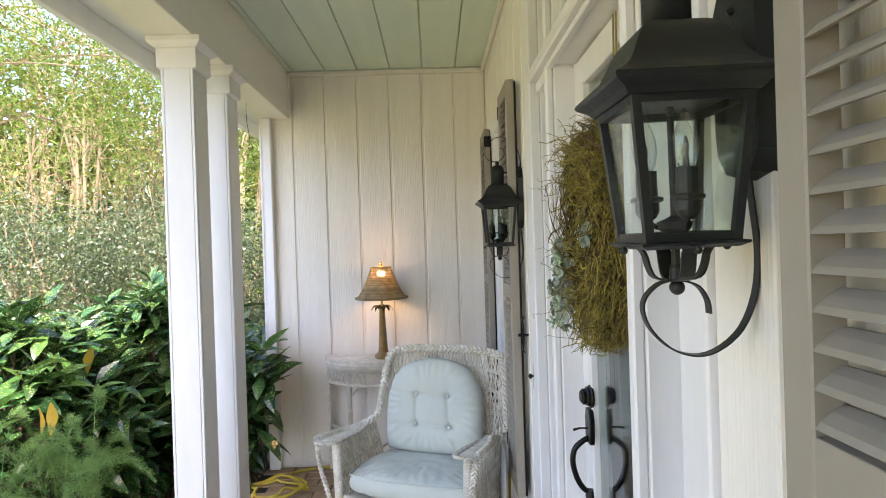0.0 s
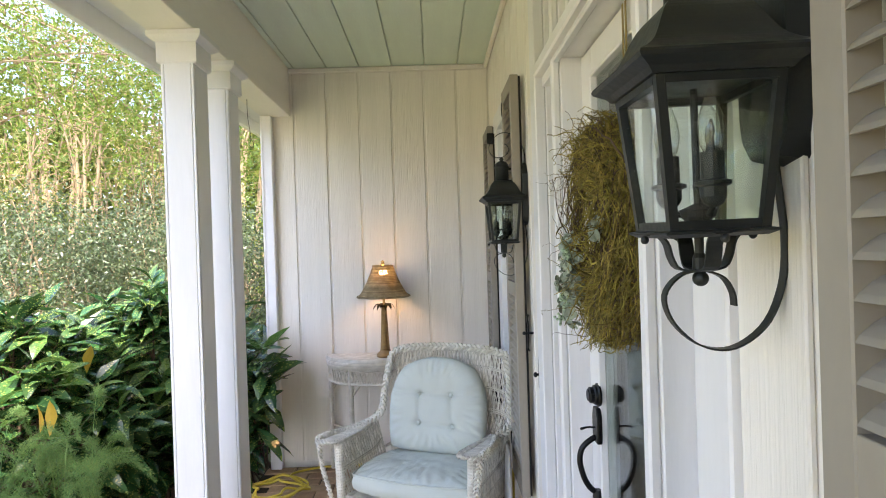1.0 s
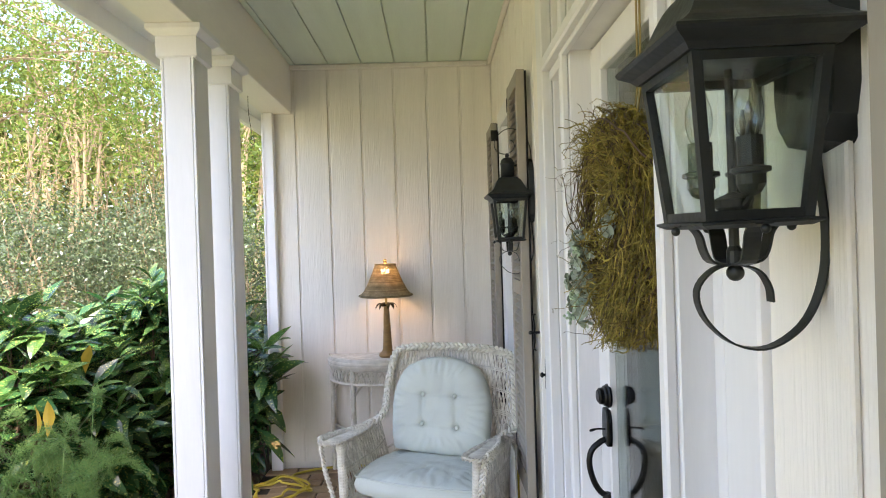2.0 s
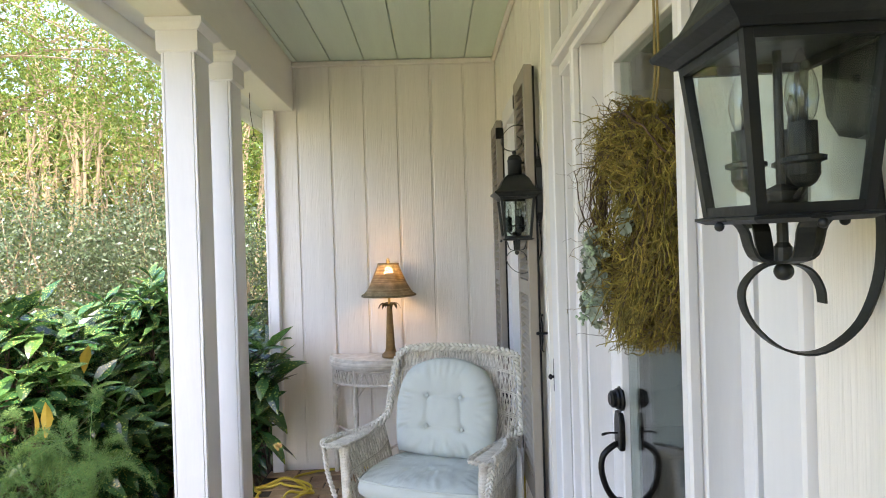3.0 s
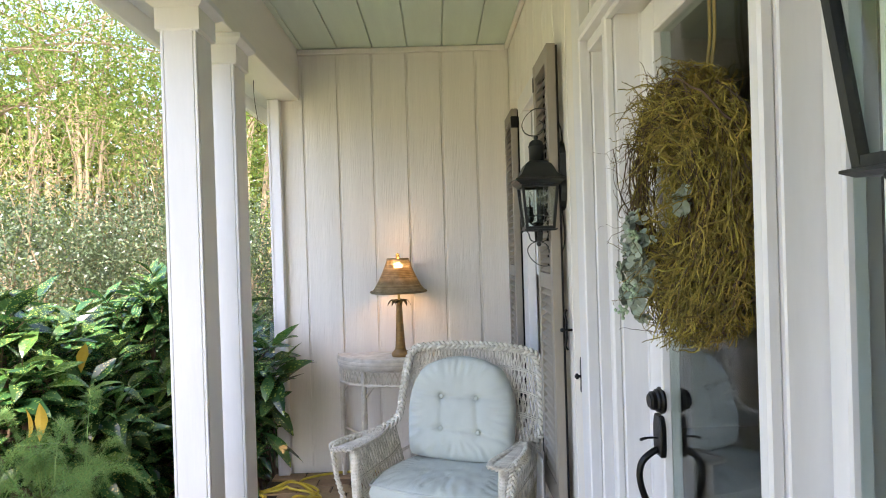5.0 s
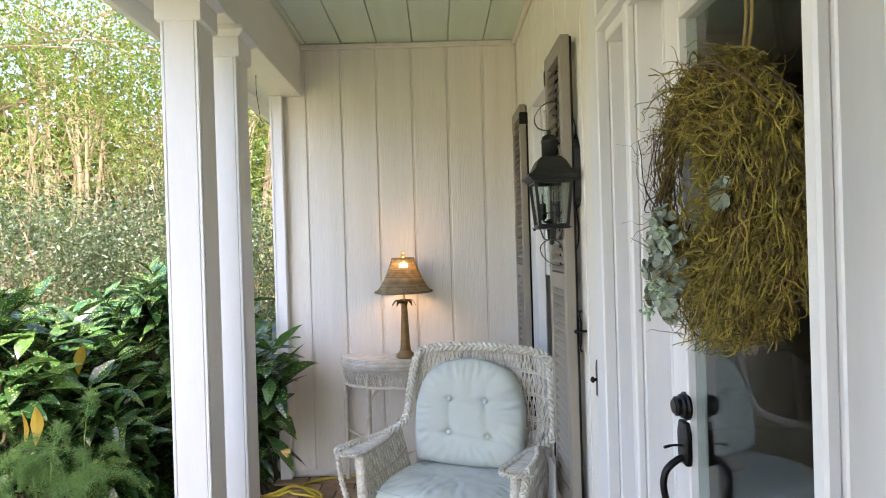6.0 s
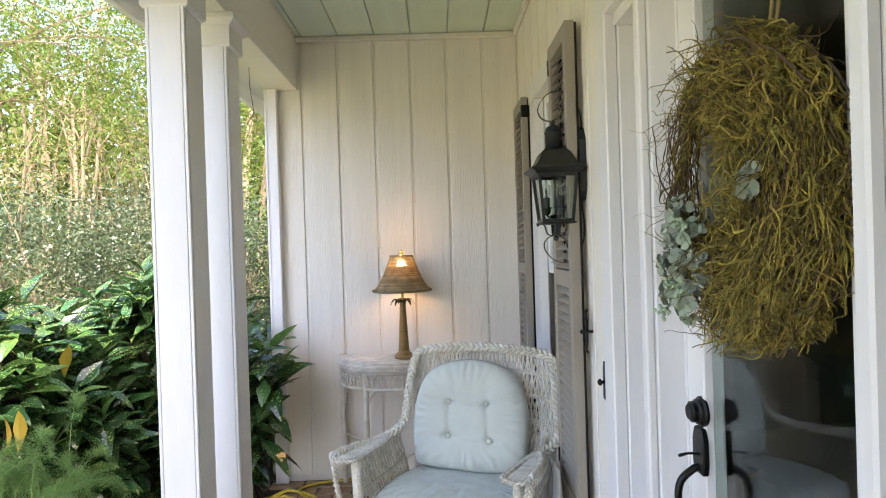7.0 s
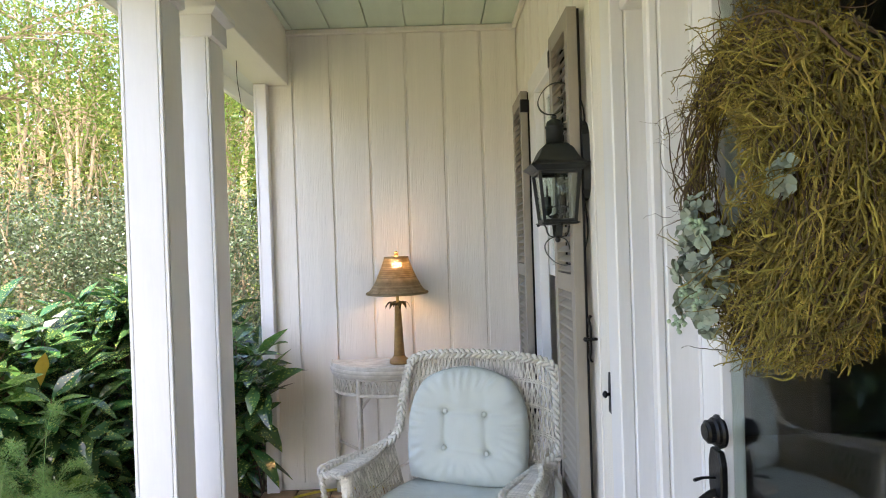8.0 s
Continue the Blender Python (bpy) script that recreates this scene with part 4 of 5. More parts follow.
sc = thing("seat_cushion", "pale aqua canvas box seat cushion with corded edge", "cushion")
sc.matrix_basis = chair.matrix_basis @ pose(-0.016, 0.012, 0.402, -2, 0, 0)
part("cover", cushion(seat_shape, 0.13, 72, 72, (), ((( -0.05, -0.18), (0.0, -0.05)), ((0.04, -0.19), (0.03, -0.08)), ((-0.11, -0.17), (-0.09, -0.06))), 0.26, 0.009, 8), CLOTH, sc, smooth=True)
pip = []
for k in range(120):
    th = 2 * math.pi * k / 120
    a, b = math.cos(th), math.sin(th)
    m = max(abs(a), abs(b))
    a, b = a / m, b / m
    x, y = seat_shape(a * 0.975, b * 0.975)
    pip.append((x, y, 0.036))
part("piping", tube(bmesh.new(), pip, 0.0042, 6, True), CLOTH, sc, smooth=True)

# ---- half-round wicker table ----
TX, TY, TR, TZ = -0.345, BACK_Y - 0.03, 0.375, 0.757
table = thing("wicker_table", "white painted half-round wicker side table with lattice apron", "table", at=(TX, TY, 0))
tp = bmesh.new()
segs = 40
ring = [(TR * math.cos(math.pi * (1 + k / segs)), 0.78 * TR * math.sin(math.pi * (1 + k / segs))) for k in range(segs + 1)]
half = [tp.verts.new((0.985 * x, 0.985 * y, TZ - 0.004)) for x, y in ring]
tp.faces.new(half)
for j in range(1, 46):
    y = -0.78 * TR * j / 46
    xe = TR * math.sqrt(max(0.0, 1 - (y / (0.78 * TR)) ** 2)) - 0.004
    tube(tp, [(-xe + 2 * xe * i / 30, y, TZ + 0.0022 * math.sin(math.pi * (i + j))) for i in range(31)], 0.0036, 4)
part("tabletop", tp, WICKER, table)
ed = bmesh.new()
for k in range(9):
    z = TZ + 0.004 - 0.0075 * k
    q = 1.0 + 0.018 * math.sin(math.pi * k / 8)
    tube(ed, [(x * q * (1 + 0.004 * math.sin(math.pi * i + k * math.pi)), y * q * (1 + 0.004 * math.sin(math.pi * i + k * math.pi)), z) for i, (x, y) in enumerate(ring)], 0.0046, 5)
part("woven_edge", ed, WICKER, table)
al = bmesh.new()
SA = lambda u, v: (TR * 0.975 * math.cos(math.pi * (1 + u)), 0.78 * TR * 0.975 * math.sin(math.pi * (1 + u)), TZ - 0.155 + 0.09 * v)
weave(al, SA, diagonals(34, 0.032), 0.0042, 6, 0.002, 4)
weave(al, SA, [((0, v), (1, v)) for v in (0.0, 0.06, 0.97)], 0.006, 50, 0.001, 5)
part("lattice_apron", al, WICKER, table)
for u in (0.035, 0.32, 0.68, 0.965):
    x, y = 0.95 * TR * math.cos(math.pi * (1 + u)), 0.78 * TR * 0.95 * math.sin(math.pi * (1 + u))
    lg = bmesh.new()
    lathe(lg, [(0.0155 + (0.0012 if k % 2 else 0), 0.0 + (TZ - 0.06) * k / 70) for k in range(71)], 10, (x, y, 0))
    part("leg", lg, WICKER, table)
    dx = -math.copysign(1, x)
    part("brace", tube(bmesh.new(), curve([(x, y, TZ - 0.24), (x + dx * 0.035, y, TZ - 0.19), (x + dx * 0.07, y, TZ - 0.155)], 8), 0.008, 8), WICKER, table, smooth=True)
    part("stretcher", tube(bmesh.new(), [(x, y, 0.30), (0.0, -0.12, 0.16)], 0.008, 8), WICKER, table, smooth=True)

# ---- table lamp ----
lamp = thing("table_lamp", "lit palm-trunk table lamp with woven seagrass shade", "lamp", at=(-0.315, 3.775, TZ + 0.006))
tr = [(0.052, 0.0), (0.056, 0.006), (0.055, 0.018), (0.048, 0.026), (0.036, 0.036), (0.030, 0.05)]
n = 26
for k in range(n):
    z = 0.05 + 0.27 * k / n
    rr = 0.030 - 0.014 * (k / n) ** 0.8
    tr += [(rr + 0.0018, z), (rr, z + 0.27 / n * 0.8)]
tr.append((0.015, 0.322))
part("trunk", lathe(bmesh.new(), tr, 18), PALMWOOD, lamp, smooth=True)
for k in range(9):
    a = 2 * math.pi * k / 9 + random.uniform(-0.15, 0.15)
    ln = random.uniform(0.062, 0.078)
    bm = bmesh.new()
    ca, sa = math.cos(a), math.sin(a)
    L = []
    for i in range(7):
        s = i / 6
        rr, z = 0.010 + ln * s * (1 - 0.12 * s), 0.325 + 0.028 * math.sin(2.6 * s) - 0.030 * s * s
        w = 0.017 * math.sin(math.pi * min(1, 0.25 + 0.75 * s)) + 0.001
        L.append([bm.verts.new((ca * rr - sa * w * q, sa * rr + ca * w * q, z - 0.004 * abs(q))) for q in (-1, 0, 1)])
    for u, v in zip(L, L[1:]):
        bm.faces.new((u[0], u[1], v[1], v[0]))
        bm.faces.new((u[1], u[2], v[2], v[1]))
    r = bmesh.ops.solidify(bm, geom=bm.faces[:], thickness=0.0015)
    part("palm_leaf", bm, BRONZELEAF, lamp)
part("stem", tube(bmesh.new(), [(0, 0, 0.315), (0, 0, 0.44)], 0.008, 10), BRASS, lamp)
shade = bmesh.new()
nr, ns = 38, 72
for j in range(nr + 1):
    v = j / nr
    rad = 0.168 - 0.104 * v ** 0.66
    z = 0.392 + 0.195 * v
    tube(shade, [(0, 0, 0)] and [((rad + 0.0026 * math.sin(math.pi * (i + j))) * math.cos(2 * math.pi * i / ns), (rad + 0.0026 * math.sin(math.pi * (i + j))) * math.sin(2 * math.pi * i / ns), z) for i in range(ns)], (0.0033 if v < 0.55 else 0.0029 if v < 0.72 else 0.0024) if 0 < j < nr else 0.0065, 4, True)
for i in range(36):
    a = 2 * math.pi * (i + 0.5) / 36
    tube(shade, [((0.168 - 0.104 * (q / 12) ** 0.66) * math.cos(a), (0.168 - 0.104 * (q / 12) ** 0.66) * math.sin(a), 0.392 + 0.195 * q / 12) for q in range(13)], 0.0022, 4)
tagged(part("shade", shade, STRAW, lamp, "woven seagrass bell shade", True), kind="stuff")
harp = bmesh.new()
tube(harp, curve([(0.02, 0, 0.43), (0.045, 0, 0.48), (0.042, 0, 0.56), (0.0, 0, 0.594), (-0.042, 0, 0.56), (-0.045, 0, 0.48), (-0.02, 0, 0.43)], 24), 0.0018, 5)
for k in range(3):
    a = 2 * math.pi * k / 3
    tube(harp, [(0, 0, 0.58), (0.066 * math.cos(a), 0.066 * math.sin(a), 0.58)], 0.0018, 5)
part("harp", harp, BRASS, lamp)
part("finial", lathe(bmesh.new(), [(0.004, 0.59), (0.010, 0.596), (0.012, 0.604), (0.008, 0.611), (0.014, 0.617), (0.004, 0.622), (0.001, 0.626)], 10), BRASS, lamp, "small bronze palm finial")
part("bulb", lathe(bmesh.new(), [(0.013, 0.455), (0.014, 0.475), (0.027, 0.512), (0.030, 0.532), (0.025, 0.556), (0.012, 0.567), (0.002, 0.569)], 16), lit_material("warm_lamp_bulb", (1.0, 0.60, 0.26), 10.5), lamp, "glowing warm bulb", True)

# ---- yellow extension cord ----
cord = thing("extension_cord", "yellow rubber extension cord coiled on the brick floor", "cord")
pts = []
for k in range(46):
    a = k * 0.42
    rr = 0.16 + 0.05 * math.sin(k * 0.61)
    pts.append((-1.00 + rr * 1.0 * math.cos(a) + 0.02 * math.sin(k * 1.7), 3.56 + rr * 0.85 * math.sin(a), 0.012 + 0.006 * (k % 5)))
pts += [(-0.95, 3.78, 0.012), (-0.85, 3.88, 0.012), (-0.70, 3.92, 0.012), (-0.52, 3.93, 0.012), (-0.3, 3.94, 0.012), (0.0, 3.93, 0.012)]
part("cord", tube(bmesh.new(), curve(pts, 340), 0.0075, 7), CORD, cord, smooth=True)
cord2 = thing("power_cord", "yellow cord hanging against the house wall", "cord")
part("cord", tube(bmesh.new(), curve([(0.37, 2.98, 0.012), (0.375, 2.9, 0.1), (0.378, 2.86, 0.30), (0.376, 2.84, 0.36), (0.372, 2.82, 0.28), (0.368, 2.80, 0.1), (0.36, 2.75, 0.012), (0.2, 2.95, 0.012)], 60), 0.006, 7), CORD, cord2, smooth=True)

# ---- crumpled bag between chair and house wall ----
bag = thing("plastic_bag", "crumpled white plastic bag leaning on the wall beside the wicker chair", "bag")
bb = bmesh.new()
rows = []
for i in range(15):
    h = i / 14
    w = 0.085 * (1 - 0.45 * h ** 2.2)
    t = 0.022 * (1 - 0.75 * h) + 0.003
    ring = []
    for k in range(20):
        th = 2 * math.pi * k / 20
        q = 1 + 0.22 * noise.noise((3 * math.cos(th), 3 * math.sin(th), 7 * h)) + 0.10 * noise.noise((8 * math.cos(th), 8 * math.sin(th), 16 * h))
        ring.append(bb.verts.new((0.322 + 0.004 * h + t * q * math.cos(th), 2.640 + w * q * math.sin(th) - 0.03 * h, 0.003 + 0.545 * h)))
    rows.append(ring)
for u, v in zip(rows, rows[1:]):
    for k in range(20):
        bb.faces.new((u[k], u[(k + 1) % 20], v[(k + 1) % 20], v[k]))
bb.faces.new(rows[0][::-1])
bb.faces.new(rows[-1])
part("bag_body", bb, WHITE, bag, smooth=True)

# ---- wreath on the door ----
WY, WZ, WX = 1.475, 1.490, DOOR_X - 0.050
wreath = thing("door_wreath", "mossy grapevine wreath with dusty green hydrangea sprigs", "wreath")


def ring_point(a, rho, phi, ky=0.172, kz=0.190):
    """Round an oval ring: a goes round it from the latch side upwards, rho and phi across its section."""
    rr = rho * math.cos(phi)
    return Vector((WX + rho * 0.42 * math.sin(phi), WY + (ky + rr) * math.cos(a), WZ + (kz + rr) * math.sin(a)))


def strands(count, radius, thick, steps, where, wild, fall, seg=3, step=0.011, grip=0.5, seed=0, fly=0.0, fuzz=0):
    """Strands that follow the ring, sag where fall is high and drift with a smooth noise, so that neighbours run together."""
    rnd = random.Random(seed)
    V, F = [], []
    for k in range(count):
        a = rnd.uniform(*where)
        p = ring_point(a, radius * math.sqrt(rnd.uniform(0.15, 1.0)), rnd.uniform(0, 2 * math.pi))
        turn = rnd.choice((-1, 1))
        own = Vector((rnd.gauss(0, 1), rnd.gauss(0, 1), rnd.gauss(0, 1))) * wild * 0.45
        d = None
        pts = [p]
        for i in range(rnd.randint(*steps)):
            a = math.atan2((p.z - WZ) / 0.19, (p.y - WY) / 0.172)
            tan = Vector((0, -0.172 * math.sin(a), 0.19 * math.cos(a))).normalized() * turn
            nz = noise.noise_vector(p * 26 + Vector((seed, 0, 0))) * wild + own
            rim = ring_point(a, 0.0, 0.0)
            back = (rim - p) * (2.5 * grip)
            back.x = (WX - 0.012 - p.x) * 7 * grip
            want = tan * (1 - fall) + Vector((0, 0, -fall * 1.3)) + nz + back
            d = want.normalized() if d is None else (d * 0.55 + want.normalized() * 0.45 + Vector((rnd.gauss(0, 0.22), rnd.gauss(0, 0.22), rnd.gauss(0, 0.22))) * wild).normalized()
            p = p + d * step
            p.x = min(p.x, DOOR_X - 0.004)
            if ((p.y - 1.635 + 1.2 * (0.50 - p.x)) / 0.062) ** 2 + ((p.z - 1.530) / 0.105) ** 2 < 1:
                break                           # the ring's hole stays open
            if ((p.y - WY) / (0.295 + 0.03 * own.x)) ** 2 + ((p.z - WZ) / (0.305 + 0.02 * own.y)) ** 2 > 1 + fly:
                break
            pts.append(p.copy())
        n = len(pts) - 1
        if n < 3:
            continue
        t0 = thick * rnd.uniform(0.6, 1.4)
        for q in pts * fuzz:
            # short hairs stand off the strand
            e = Vector((rnd.gauss(0, 1), rnd.gauss(0, 1), rnd.gauss(0, 1))).normalized()
            w = e.cross(Vector((0.3, 0.5, 0.8))).normalized() * 0.0007
            b = len(V)
            V += [tuple(q - w), tuple(q + w), tuple(q + e * rnd.uniform(0.003, 0.0065))]
            F.append((b, b + 1, b + 2))
        base = len(V)
        for i, (q, _, u, v) in enumerate(frames(pts)):
            r = t0 * (1 - 0.7 * i / n) * rnd.uniform(0.75, 1.25)
            V += [tuple(q + u * r * math.cos(2 * math.pi * j / seg) + v * r * math.sin(2 * math.pi * j / seg)) for j in range(seg)]
        for i in range(n):
            for j in range(seg):
                F.append((base + i * seg + j, base + i * seg + (j + 1) % seg, base + (i + 1) * seg + (j + 1) % seg, base + (i + 1) * seg + j))
    return V, F


PI = math.pi
part("grapevine", strands(360, 0.105, 0.0021, (14, 34), (0, 2 * PI), 0.5, 0.0, 4, 0.014, 0.9, 1), TWIG, wreath)
part("brown_tendril", strands(1000, 0.118, 0.0012, (8, 18), (0, 2 * PI), 1.1, 0.05, 3, 0.009, 0.6, 2), TWIG, wreath)
part("upper_moss", strands(1900, 0.122, 0.0015, (7, 16), (0.75, 2.9), 1.0, 0.12, 3, 0.009, 0.5, 3, fuzz=3), MOSS, wreath)
part("trailing_moss", strands(900, 0.116, 0.0022, (12, 26), (2.2, 4.4), 0.75, 0.55, 4, 0.010, 0.45, 4, fuzz=3), MOSS, wreath)
part("side_moss", strands(800, 0.120, 0.0014, (6, 14), (2.2, 4.6), 1.2, 0.15, 3, 0.008, 0.4, 9, fuzz=3), MOSS, wreath)
part("lower_moss", strands(700, 0.112, 0.0014, (7, 15), (3.9, 5.9), 1.0, 0.10, 3, 0.009, 0.5, 5, fuzz=3), MOSS, wreath)
part("moss_fringe", strands(320, 0.110, 0.0013, (7, 14), (-0.5, 1.0), 0.9, 0.0, 3, 0.009, 0.6, 6, fuzz=3), MOSS, wreath)
part("knotted_vine", strands(110, 0.100, 0.0027, (12, 22), (0.6, 4.6), 1.0, 0.20, 5, 0.012, 0.5, 7), MOSS, wreath)
tagged(part("loose_twig", strands(95, 0.125, 0.0011, (8, 15), (0, 2 * PI), 1.5, 0.0, 3, 0.011, 0.05, 8, 0.35), TWIG, wreath), kind="stuff")
heads = ((1.610, 1.415, 0.030), (1.575, 1.455, 0.030), (1.515, 1.405, 0.034), (1.600, 1.350, 0.038), (1.540, 1.335, 0.040), (1.475, 1.350, 0.034), (1.615, 1.285, 0.032), (1.535, 1.275, 0.034), (1.300, 1.492, 0.024), (1.325, 1.483, 0.016))
rnd = random.Random(77)
for hy, hz, hr in heads:
    fl = bmesh.new()
    for k in range(int(460 * hr)):
        d = Vector((-abs(rnd.gauss(0, 1)) - 0.35, rnd.gauss(0, 1), rnd.gauss(0, 1))).normalized()
        c = Vector((WX - 0.060, hy, hz)) + d * hr * rnd.uniform(0.5, 1.15)
        a = d.cross(Vector((rnd.random(), rnd.random(), rnd.random()))).normalized()
        b = d.cross(a)
        w = rnd.uniform(0.010, 0.016)
        for q in range(4):
            # a rounded petal, cupped a little
            th = math.pi / 2 * q + rnd.uniform(-0.2, 0.2)
            rim = []
            for u, v in ((0.25, -0.30), (0.75, -0.55), (1.15, -0.38), (1.25, 0.0), (1.15, 0.38), (0.75, 0.55), (0.25, 0.30)):
                o1 = a * math.cos(th) + b * math.sin(th)
                o2 = b * math.cos(th) - a * math.sin(th)
                rim.append(fl.verts.new(c + o1 * w * u + o2 * w * v * 1.25 + d * (0.004 * u * u + rnd.uniform(-0.001, 0.001))))
            fl.faces.new([fl.verts.new(c), *rim])
    tagged(part("hydrangea_sprig", fl, PETAL, wreath, "dusty blue-green dried hydrangea head"), kind="stuff")
for hy, hz, n in ((1.540, 1.432, 26), (1.632, 1.250, 20), (1.55, 1.30, 18), (1.600, 1.315, 12)):
    bd = bmesh.new()
    for k in range(n):
        p = Vector((WX - 0.092 + rnd.gauss(0, 0.006), hy - 0.0016 * k + rnd.gauss(0, 0.006), hz + rnd.gauss(0, 0.008)))
        bmesh.ops.create_icosphere(bd, subdivisions=1, radius=rnd.uniform(0.0035, 0.0052), matrix=Matrix.Translation(p))
    tagged(part("berry_cluster", bd, BUD, wreath, "pale green berry spike", True), kind="stuff")
for y in (WY - 0.060, WY - 0.082):
    part("ribbon", strap(bmesh.new(), curve([(WX + 0.02, y, WZ + 0.22), (DOOR_X - 0.012, y, WZ + 0.33), (DOOR_X - 0.010, y, 1.9), (DOOR_X - 0.009, y, DOOR_TOP - 0.01)], 14), 0.010, 0.002, (0, 1, 0)), RIBBON, wreath)


# ---- garden ----
def leaf_mesh(length, width, droop=0.18, fold=0.25, teeth=True):
    """One leaf along +y: folded along its midrib, toothed towards the tip, tip bent down."""
    n = 7
    prof = [0.04, 0.55, 0.92, 1.0, 0.80, 0.45, 0.0]
    v, f = [], []
    for i in range(n):
        s = i / (n - 1)
        z = -droop * length * s * s
        w = width / 2 * prof[i] * (1.12 if teeth and i % 2 and i > 2 else 1.0)
        v += [(-w, length * s, z + fold * w), (0, length * s, z), (w, length * s, z + fold * w)]
    for i in range(n - 1):
        a = 3 * i
        f += [(a, a + 1, a + 4, a + 3), (a + 1, a + 2, a + 5, a + 4)]
    return v, f


def aucuba(name, label, tips, single, seed):
    """A big-leaved shrub: stems to each tip and a whorl of leaves there; the first tips' leaves are separate parts."""
    rnd = random.Random(seed)
    o = thing(name, label, "shrub", "spotted shrubs")
    base = Vector((sum(t[0] for t in tips) / len(tips), sum(t[1] for t in tips) / len(tips), -0.15))
    st = bmesh.new()
    V, F = [], []
    variants = [leaf_mesh(0.18, 0.068, 0.25), leaf_mesh(0.165, 0.060, 0.4, 0.3), leaf_mesh(0.15, 0.062, 0.12, 0.2)]
    shared = {}
    made = 0
    for x, y, z, size in tips:
        tip = Vector((x, y, z))
        foot = base + Vector((rnd.uniform(-0.35, 0.35), rnd.uniform(-0.35, 0.35), 0))
        midp = foot.lerp(tip, 0.55) + Vector((rnd.uniform(-0.1, 0.1), rnd.uniform(-0.1, 0.1), 0.12))
        tube(st, curve([foot, midp, tip], 8), [0.008 - 0.0007 * i for i in range(9)], 5)
        for k in range(rnd.randint(8, 12)):
            az = 2 * math.pi * k * 0.382 + rnd.uniform(-0.4, 0.4)
            lift = rnd.uniform(-0.75, 0.65) if k > 2 else rnd.uniform(0.3, 1.2)
            s = size * rnd.uniform(0.65, 1.2)
            m = Matrix.Translation(tip + Vector((0, 0, -0.016 * k))) @ Euler((0, 0, az)).to_matrix().to_4x4() @ Euler((lift, rnd.uniform(-0.5, 0.5), 0)).to_matrix().to_4x4() @ Matrix.Diagonal((s, s, s, 1))
            kind = rnd.randrange(3)
            fresh = k < 3 and rnd.random() < 0.7
            if made < single:
                key = (kind, fresh)
                if key not in shared:
                    shared[key] = part("leaf", variants[kind], YOUNG if fresh else AUCUBA, o)
                    q = shared[key]
                else:
                    q = new("leaf", shared[key].data)
                    q.parent = o
                q.matrix_basis = m
                made += 1
            else:
                b = len(V)
                vv, ff = variants[kind]
                V += [tuple(m @ Vector(p)) for p in vv]
                F += [tuple(b + i for i in g) for g in ff]
    part("branching_stem", st, TWIG, o)
    if V:
        tagged(part("inner_leaves", (V, F), AUCUBA, o), kind="stuff")
    return o


def shrub_tips(rnd, centre, radii, n, size, low=-0.55):
    out = []
    while len(out) < n:
        d = Vector((rnd.gauss(0, 1), rnd.gauss(0, 1), rnd.gauss(0, 1))).normalized()
        if d.z < low:
            continue
        q = rnd.uniform(0.72, 1.0)
        p = Vector(centre) + Vector((d.x * radii[0], d.y * radii[1], d.z * radii[2])) * q
        out.append((p.x, p.y, max(0.02, p.z), size))
    # those that face the porch come first
    out.sort(key=lambda t: t[1] - t[0] * 1.2)
    return out


rnd = random.Random(11)
aucuba("aucuba_shrub", "dense spotted laurel shrub with glossy toothed leaves", shrub_tips(rnd, (-2.45, 3.20, 0.55), (0.82, 0.66, 0.74), 260, 1.15), 280, 1)
aucuba("aucuba_shrub", "tall spotted laurel shrub behind the porch columns", shrub_tips(rnd, (-1.95, 4.10, 0.50), (0.62, 0.6, 0.80), 190, 1.15), 200, 2)
aucuba("aucuba_shrub", "spotted laurel reaching in past the corner board", [(-1.06, 3.60, 0.86, 1.5), (-1.03, 3.64, 0.74, 1.5), (-1.08, 3.66, 0.62, 1.4), (-1.10, 3.58, 0.50, 1.3), (-1.12, 3.64, 0.40, 1.2), (-1.14, 3.56, 0.95, 1.3), (-1.15, 3.60, 0.58, 1.0), (-1.22, 3.68, 0.95, 1.0), (-1.20, 3.58, 0.45, 1.0), (-1.28, 3.70, 0.70, 1.0), (-1.25, 3.60, 0.34, 0.9), (-1.32, 3.75, 0.9, 1.0), (-1.35, 3.7, 0.5, 1.0), (-1.14, 3.72, 0.66, 1.0), (-1.4, 3.9, 0.75, 1.2), (-1.3, 3.85, 1.0, 1.1), (-1.22, 3.55, 0.8, 1.2), (-1.3, 3.5, 0.6, 1.2), (-1.25, 3.62, 0.25, 1.1), (-1.35, 3.6, 0.15, 1.1), (-1.4, 3.6, 0.4, 1.2), (-1.45, 3.8, 0.6, 1.2), (-1.5, 3.9, 0.95, 1.2), (-1.42, 3.75, 1.1, 1.1), (-1.55, 4.0, 0.3, 1.2), (-1.2, 3.7, 0.5, 1.2), (-1.4, 4.1, 1.1, 1.2), (-1.6, 4.2, 0.8, 1.2)] + [(rnd.uniform(-2.0, -1.22), rnd.uniform(3.65, 4.7), rnd.uniform(0.05, 0.8), 1.2) for _ in range(90)], 120, 3)

dead = thing("yellowed_leaves", "yellowed leaves hanging in the shrub", "leaf")
for x, y, z, rx, rz in ((-1.80, 2.74, 0.80, -80, 10), (-1.86, 2.74, 0.78, -75, -35), (-1.72, 2.95, 1.02, -50, 50)):
    q = part("leaf", leaf_mesh(0.16, 0.048, 0.25), YELLOW, dead)
    q.matrix_basis = pose(x, y, z, rx, 0, rz)


